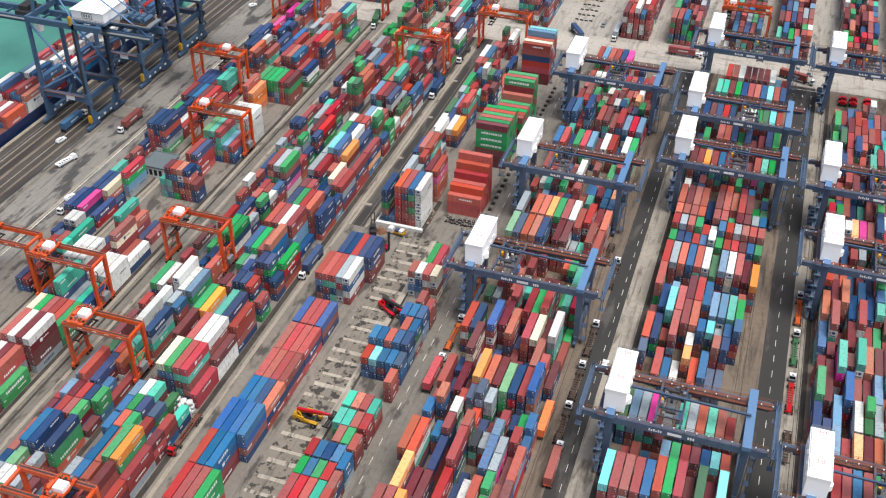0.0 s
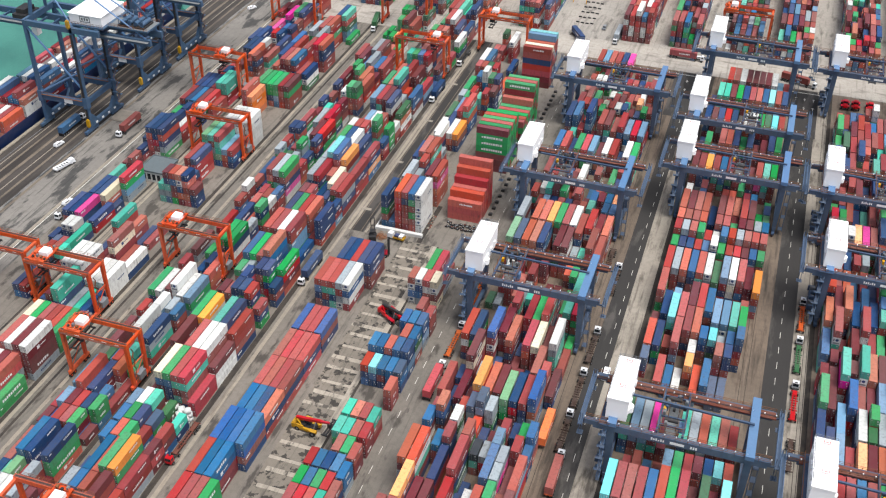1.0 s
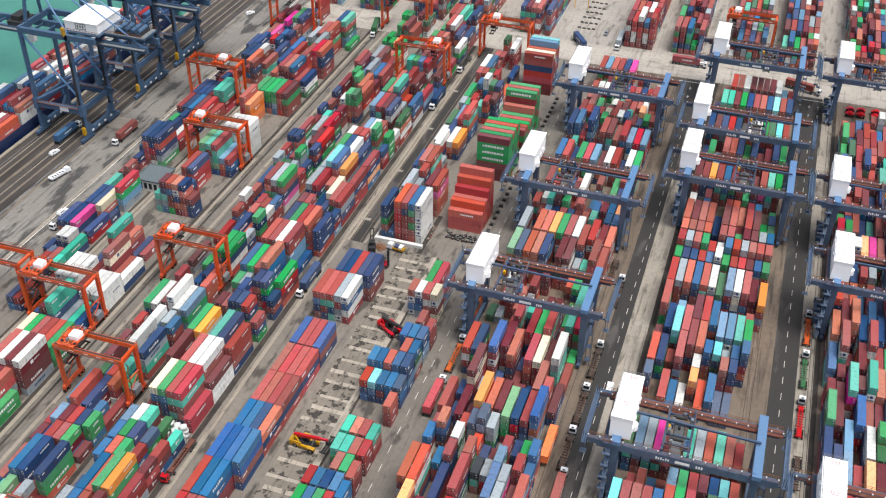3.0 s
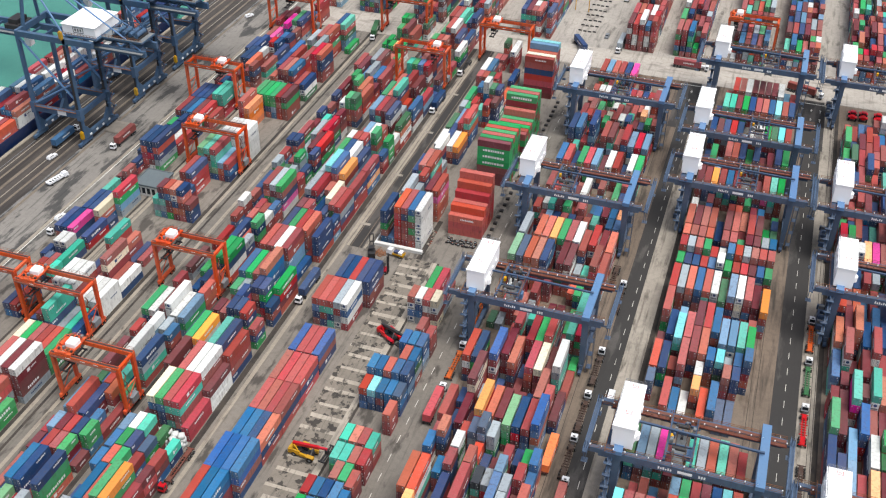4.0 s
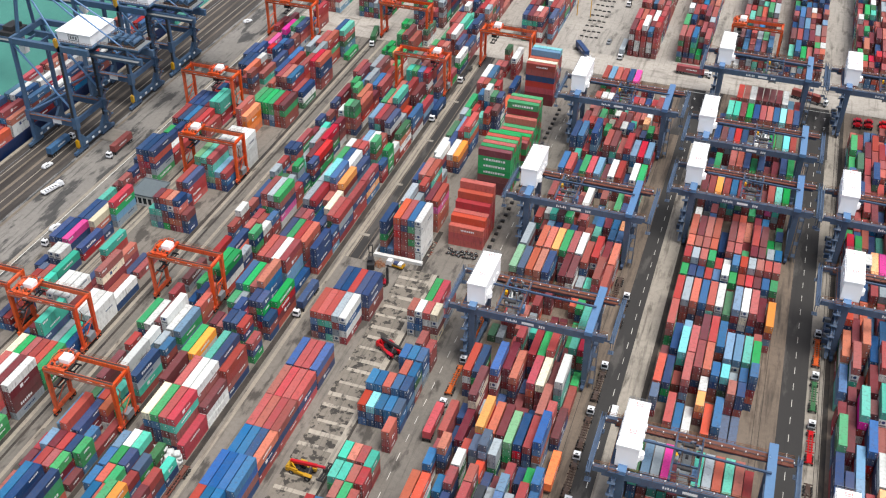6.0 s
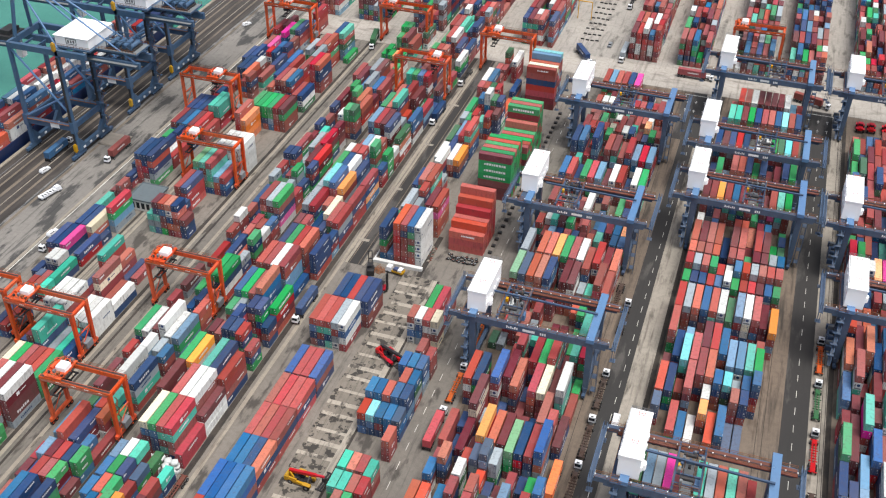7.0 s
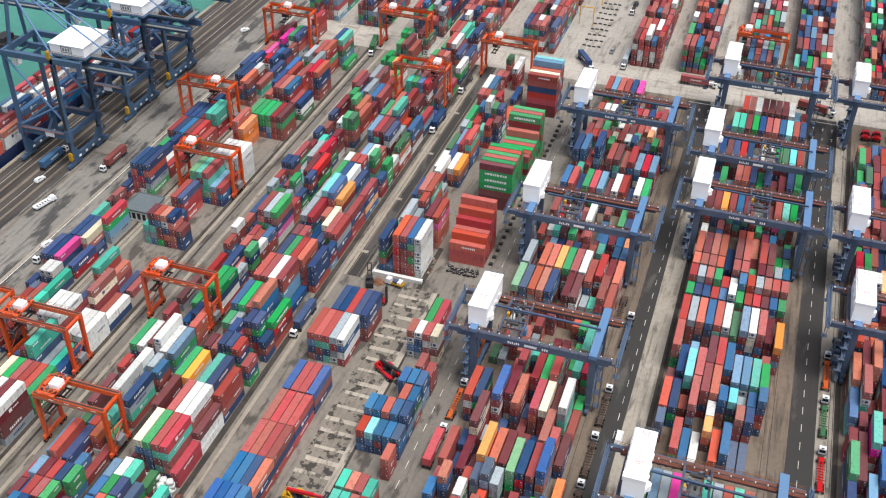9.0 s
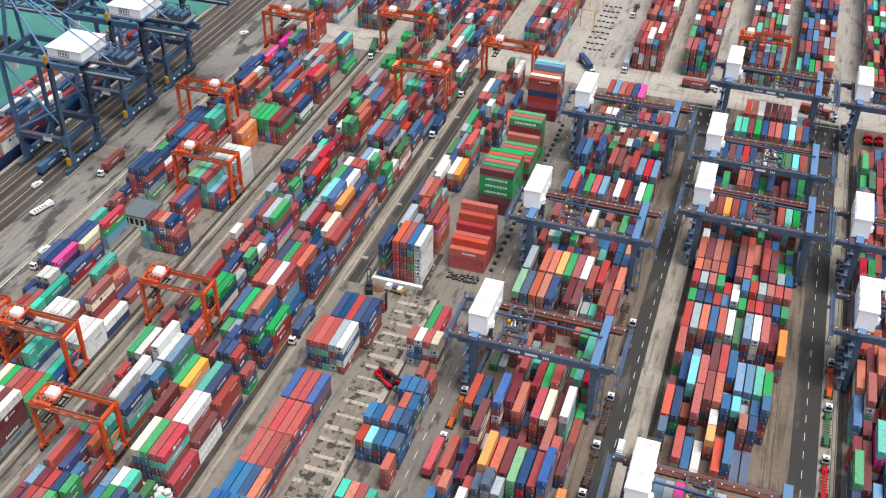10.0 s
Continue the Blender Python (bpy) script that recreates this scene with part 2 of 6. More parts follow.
# paving and lanes of the tyre-crane yard
for x0 in (-221.2, -196.5, -167.8, -145.2, -115.8):
    slab("block_paving", x0, x0 + 15.2, 40, 440, 0.03, CONCRETE, "stained concrete under stacked containers")
for x0 in (-92.3,):
    slab("block_paving", x0, x0 + 10.8, 40, 440, 0.03, CONCRETE, "stained concrete under stacked containers")
for x0, x1 in ((-203.6, -198.2), (-178.6, -169.6), (-151.8, -146.6)):
    slab("truck_lane", x0, x1, -300, 440, 0.02, LANE, "worn truck lane between container rows")
for x0, x1 in ((-181.1, -179.9), (-152.5, -151.0), (-129.9, -128.2), (-177.4, -176.6), (-205.4, -204.0)):
    slab("drain_strip", x0, x1, 40, 440, 0.035, GRIT, "dark wet gutter along the container row")
slab("stacking_lane", -124.6, -120.0, 279, 440, 0.05, ASPHALT, "dark asphalt truck lane beside the stacks")
for x in (-124.2, -121.0):
    slab("lane_edge", x - 0.14, x + 0.14, 279, 440, 0.056, SOIL, "brown worn line along the truck lane")
for x in (-125.2, -119.2):
    slab("crane_runway", x - 0.45, x + 0.45, 279, 440, 0.06, STRIP, "pale concrete runway for crane wheels")
for x in (-229, -203.9, -202.0, -179.2, -173.2, -126.6):
    slab("crane_runway", x - 0.6, x + 0.6, -300, 440, 0.06, STRIP, "pale concrete runway for crane wheels")
for k in range(4):
    slab("runway_patch", -125.9, -122.4 - 0.4 * (k % 2), 292 + k * 34, 293.4 + k * 34, 0.07, VERGE, "pale concrete turning patch across the lane")
slab("stacker_yard", -104.8, -92.4, 60, 279, 0.034, SLAB, "oil-stained paving slabs of the empty-container yard")
for i in range(41):
    y = 64 + i * 5.25 + 0.5 * math.sin(i * 2.3)
    slab("slab_strip", -104.2 + 0.8 * math.sin(i * 1.7), -94.8, y, y + 1.05 + 0.25 * (i % 3), 0.045, BEAM, "paler concrete strip across the paving")
slab("slab_strip", -94.8, -93.0, 60, 279, 0.05, BEAM, "paler concrete strip along the paving")
slab("gutter", -92.95, -92.25, 60, 279, 0.052, GRIT, "dark wet gutter beside the paving slabs")
slab("middle_road", -81.0, -71.0, -300, 440, 0.03, LANE, "grey two-lane yard road")
for x0, near, far in ((-34.2, 3.0, 8.5), (15.4, 2.6, 9.8), (65.0, 2.6, 9.8), (114.6, 2.6, 9.8)):
    slab("yard_road", x0 + near, x0 + far, -300, 440, 0.03, ASPHALT, "dark asphalt truck road between rail-crane blocks")
    slab("verge", x0 + far, x0 + 14.5, -300, 440, 0.05, VERGE, "pale concrete verge beside the truck road")
    slab("gutter", x0 + 14.5, x0 + 16.8, -300, 440, 0.02, GRIT, "dark gutter between verge and stacks")
    slab("rail_lane", x0 - 2.4, x0 + near, -300, 440, 0.045, SIDING, "brown-grey stained concrete lane for waiting trucks")
    slab("rail_bedding", x0 - 4.6, x0 - 2.4, -300, 440, 0.035, SOIL, "brown bedding under the crane rail")
    for x in (x0 - 1.9, x0 - 3.6) + ((x0 + 13.2, x0 + 14.2) if x0 > 0 else ()):
        slab("crane_rail", x - 0.08, x + 0.08, -300, 440, 0.08, GRIT, "rusty crane rail beside the container block")
for x0 in (-34.2, 15.4, 65.0):
    slab("yard_road", x0 - 0.8, x0 + 10.4, 398, 438, 0.056, ASPHALT, "dark asphalt road mouth before the cross road")
    slab("road_line", x0 - 0.6, x0 + 10.6, 437.2, 437.6, 0.066, LINE, "white stop line at the cross road")
    for k in range(3):
        for y in (422, 430):
            x = x0 + 1.2 + k * 3.6
            tagged(part("road_arrow", Mesher().box(x - 0.12, x + 0.12, y, y + 2.6, 0.05, 0.064).box(x - 0.5, x + 0.5, y + 2.0 - 0.8 * (k % 2), y + 2.4 - 0.8 * (k % 2), 0.05, 0.0655), LINE), "worn white lane arrow on the road mouth", "road marking", kind="structure")
for x0 in (-69.2, -17.9, 31.7, 81.3, 130.9):
    slab("block_paving", x0 - 0.3, x0 + 32.6, 100, 440, 0.03, SOIL, "brown stained paving under stacked containers")
slab("far_paving", -222, 700, 460.5, 3000, 0.02, FAR_YARD, "worn grey paving of the far yard")
slab("cross_road", -222, 700, 440.4, 460.5, 0.04, FAR_LANE, "wide pale cross road through the terminal")


def dashes(name, x, y0, y1, step=7.2, long=3.0):
    """A broken white lane line."""
    ms = Mesher()
    y = y0
    while y < y1:
        ms.box(x - 0.075, x + 0.075, y, y + long, 0.03, 0.055)
        y += step
    tagged(part(name, ms, LINE), "broken white lane line on the asphalt", "marking", kind="structure")


for x, y0 in ((-77.4, 62), (-27.4, 62.0), (21.4, 60), (71.8, 60)):
    dashes("lane_line", x, y0, 432)


# ---- shipping containers ----
LONG, SHORT, WIDE, HIGH = 12.1, 5.94, 2.27, 2.6


def cooling_unit(ms, L):
    """The fan and grille of a refrigerated container's near end."""
    y = -L / 2 - 0.03
    ms.rod((0.1, y, 1.75), (0.1, y + 0.08, 1.75), 0.48, 12, 1)
    ms.box(-0.9, 0.9, y, y + 0.05, 0.35, 0.85, 2)
    ms.box(-0.95, -0.6, y, y + 0.05, 1.2, 2.2, 2)


def end_fittings(ms, L, doors=True):
    """Door leaves, lock rods and white data plates on the near end; a plain framed panel on the far end."""
    if doors:
        for x in (-0.82, -0.38, 0.38, 0.82):
            ms.rod((x, -L / 2 - 0.03, 0.12), (x, -L / 2 - 0.03, HIGH - 0.12), 0.035, 5, 2)
        ms.box(0.5, 0.72, -L / 2 - 0.045, -L / 2 - 0.01, 1.85, 2.2, 1)
        ms.box(0.7, 0.95, -L / 2 - 0.045, -L / 2 - 0.01, 1.1, 1.25, 1)
        ms.box(-0.95, -0.78, -L / 2 - 0.045, -L / 2 - 0.01, 2.0, 2.2, 1)
    return ms


def wordmark(ms, L, style, slot=1):
    """Lettering on both long sides as rows of plain bars."""
    if style == 0:
        return
    k = L / LONG
    rnd = random.Random(style * 31)

    def line(x0, x1, y, z, h, n):
        for _ in range(n):
            w = h * rnd.uniform(0.5, 0.95)
            top = h * rnd.choice((1, 1, 0.8))
            ms.box(x0, x1, y * k, (y + w) * k, z, z + top, slot)
            y += w + h * 0.3

    for sx in (-1, 1):
        x0, x1 = sorted((sx * (WIDE / 2 - 0.01), sx * (WIDE / 2 + 0.012)))
        if style == 1:
            line(x0, x1, -2.9, 1.05, 0.62, 8)
        elif style == 2:
            line(x0, x1, -4.0, 0.85, 0.85, 9)
        elif style == 3:
            ms.box(x0, x1, -1.9 * k, -0.7 * k, 0.85, 1.95, slot)
            line(x0, x1, -0.3, 1.2, 0.4, 6)
        elif style == 4:
            line(x0, x1, -5.4, 1.5, 0.6, 4)
        elif style == 5:
            line(x0, x1, 0.6, 1.6, 0.5, 8)
            ms.box(x0, x1, -5.5 * k, -4.6 * k, 1.9, 2.2, slot)
        elif style == 6:
            line(x0, x1, -3.4, 0.9, 0.85, 6)


_templates = {}


def template(L, style, doors=True):
    """Body of one container: recessed walls between corner posts, rails, castings, with its lettering."""
    key = (L, style, doors)
    if key in _templates:
        return _templates[key]
    ms = Mesher()
    w, h = WIDE / 2, HIGH
    ms.box(-w + 0.03, w - 0.03, -L / 2 + 0.03, L / 2 - 0.03, 0.08, h - 0.03)
    for sx in (-1, 1):
        x0, x1 = sorted((sx * (w - 0.14), sx * w))
        for sy in (-1, 1):
            y0, y1 = sorted((sy * (L / 2 - 0.16), sy * L / 2))
            ms.box(x0, x1, y0, y1, 0, h)
        ms.box(x0 + 0.04 * (sx < 0), x1 - 0.04 * (sx > 0), -L / 2 + 0.16, L / 2 - 0.16, h - 0.1, h - 0.005)
        ms.box(x0, x1, -L / 2 + 0.16, L / 2 - 0.16, 0.0, 0.15)
    for sy in (-1, 1):
        y0, y1 = sorted((sy * (L / 2 - 0.12), sy * (L / 2 - 0.004)))
        ms.box(-w + 0.14, w - 0.14, y0, y1, h - 0.12, h - 0.008)
    wordmark(ms, L, style)
    if style == 7:
        cooling_unit(ms, L)
    else:
        end_fittings(ms, L, doors)
    v = np.array(ms.v)
    f = [tuple(q) for q in ms.f]
    uv = []
    for q in f:
        p = [v[i] for i in q]
        n = np.cross(p[1] - p[0], p[2] - p[0])
        a = int(np.argmax(np.abs(n)))
        for c in p:
            uv += [c[0], c[2]] if a == 1 else [c[1], c[2] if a == 0 else c[0]]
    _templates[key] = (v, f, ms.m, uv)
    return _templates[key]


def mesh_of(name, v, f, m, uv, mats):
    me = bpy.data.meshes.new(name)
    me.from_pydata([tuple(q) for q in v], [], f)
    for k in mats:
        me.materials.append(k)
    me.polygons.foreach_set("material_index", m)
    me.uv_layers.new(name="UVMap").data.foreach_set("uv", uv)
    me.update()
    return me


_meshes = {}


def container_mesh(L, c, style):
    key = (L, c, style)
    if key not in _meshes:
        v, f, m, uv = template(L, style, False)
        _meshes[key] = mesh_of("container_body", v, f, m, uv, [MAT[c], WHITE if c not in "wye" else MAT["b"], STEEL])
    return _meshes[key]


def door_mesh(c, side):
    """One door leaf with two lock rods, handles and a data plate."""
    key = ("door", c, side)
    if key not in _meshes:
        ms = Mesher()
        x0, x1 = (0.02, 1.06) if side > 0 else (-1.06, -0.02)
        ms.box(x0, x1, -0.05, -0.005, 0.16, HIGH - 0.14)
        for x in (0.38, 0.82):
            ms.rod((side * x, -0.075, 0.12), (side * x, -0.075, HIGH - 0.12), 0.03, 5, 2)
            ms.box(side * x - 0.16, side * x + 0.16, -0.1, -0.06, 1.08, 1.16, 2)
        if side > 0:
            ms.box(0.5, 0.72, -0.066, -0.048, 1.85, 2.2, 1)
            ms.box(0.72, 0.98, -0.066, -0.048, 1.3, 1.45, 1)
        else:
            ms.box(-0.95, -0.78, -0.066, -0.048, 2.0, 2.2, 1)
        uv = []
        for q in ms.f:
            for i in q:
                uv += [ms.v[i][0], ms.v[i][2]]
        _meshes[key] = mesh_of("container_door", ms.v, ms.f, ms.m, uv, [MAT[c], WHITE if c not in "wye" else MAT["b"], STEEL])
    return _meshes[key]


SHADES = {"r": 28, "d": 14, "s": 9, "b": 15, "u": 7, "g": 7, "o": 6, "w": 5, "y": 5, "t": 4, "R": 4, "l": 3, "G": 3}
pick = random.Random(11)


def any_shade():
    return pick.choices(list(SHADES), list(SHADES.values()))[0]


def any_style(c):
    if c in "gG":
        return pick.choice((2, 2, 1, 0, 5))
    if c in "buRd":
        return pick.choice((1, 6, 3, 0, 4, 5))
    if c in "w":
        return pick.choice((0, 7, 7, 5))
    return pick.choice((0, 0, 1, 3, 4, 5))


NEAR = 300  # containers of the nearest stretch built as things of their own
made_near = []


tones = random.Random(5)


class Stuff:
    """The containers of one bay joined into one mesh."""

    def __init__(self):
        self.v, self.f, self.m, self.uv, self.mats, self.n = [], [], [], [], [], 0
        self.tone = []

    def slot(self, mat):
        if mat not in self.mats:
            self.mats.append(mat)
        return self.mats.index(mat)

    def add(self, L, c, style, x, y, z, turn=0):
        v, f, m, uv = template(L, style, not turn)
        if turn:
            v = np.stack([-v[:, 1], v[:, 0], v[:, 2]], 1)
        self.v.append(v + (x, y, z))
        self.f += [tuple(i + self.n for i in q) for q in f]
        ids = [self.slot(MAT[c]), self.slot(WHITE if c not in "wye" else MAT["b"]), self.slot(STEEL)]
        self.m += [ids[i] for i in m]
        self.uv += uv
        self.tone += [tones.random()] * len(f)
        self.n += len(v)

    def done(self, label):
        if self.n:
            ob = new("container_stack", mesh_of("container_stack", np.concatenate(self.v), self.f, self.m, self.uv, self.mats))
            ob.data.attributes.new("tone", "FLOAT", "FACE").data.foreach_set("value", self.tone)
            tagged(ob, label, "container", kind="stuff")


def lone_container(L, c, style, x, y, z, label_end):
    """A container as a thing of its own, with two door leaves."""
    style = 0 if style == 7 else style
    ob = new("shipping_container", container_mesh(L, c, style))
    ob.matrix_basis = pose(x, y, z)
    size = "long" if L > 10 else "short"
    mark = {0: "plain", 2: "boldly lettered", 3: "emblem-marked", 6: "boldly lettered"}.get(style, "lettered")
    tagged(ob, f"{size} {mark} {PAINT[c][0]} steel container {label_end}", "container", "stacked containers")
    for side in (-1, 1):
        d = new("door", door_mesh(c, side))
        d.parent = ob
        d.matrix_basis = pose(0, -L / 2, 0)
    return ob


def read_stack(token):
    """'=r4bw' is a stack of 4 long containers: red on top, then blue, then white, the rest of any shade."""
    L = SHORT
    if token[0] == "=":
        L, token = LONG, token[1:]
    top, n, below = token[0], int(token[1]), token[2:]
    col = ([top] + list(below))[:n]
    while len(col) < n:
        col.append(any_shade())
    return L, col[::-1]


def stow(x0, pitch, text, near_y):
    """Lays out one block: a line gives y, the first row, and a stack for each row on. Joined containers walled in on all sides are left out."""
    rows = {}
    for line in text.split("\n"):
        cells = line.split()
        for k, token in enumerate(cells[2:]):
            if token != ".":
                L, col = read_stack(token)
                y = float(cells[0])
                rows.setdefault(int(cells[1]) + k, []).append((y, y + L, L, col))
    for stacks in rows.values():
        stacks.sort(key=lambda s: s[0])

    def cover(row, y0, y1):
        """The least height that row has between y0 and y1, small gaps apart."""
        met = [s for s in rows.get(row, ()) if s[0] < y1 - 0.5 and s[1] > y0 + 0.5]
        if sum(min(s[1], y1) - max(s[0], y0) for s in met) < 0.88 * (y1 - y0):
            return 0
        return min(len(s[3]) for s in met)

    bays = {}
    for row in sorted(rows):
        for y0, y1, L, col in rows[row]:
            walls = min(cover(row - 1, y0, y1), cover(row + 1, y0, y1), cover(row, y0 - 1.4, y0 + 0.1), cover(row, y1 - 0.1, y1 + 1.4))
            x, y = x0 + pitch * row + 1.22, y0 + L / 2 + 0.1
            for tier, c in enumerate(col):
                style = any_style(c)
                z = 0.03 + tier * HIGH
                jx, jy = pick.uniform(-0.05, 0.05), pick.uniform(-0.06, 0.06)
                near = y < near_y and len(made_near) < NEAR
                if tier < len(col) - 1 and tier < walls and not near:
                    continue
                if near:
                    where = "on the yard floor" if tier == 0 else "in a stack"
                    made_near.append(lone_container(L, c, style, x + jx, y + jy, z, where))
                else:
                    bays.setdefault(int(y0 // 13), Stuff()).add(L, c, style, x + jx, y + jy, z)
    for key in sorted(bays):
        bays[key].done("stacked shipping containers in mixed reds, blues, greens and whites")


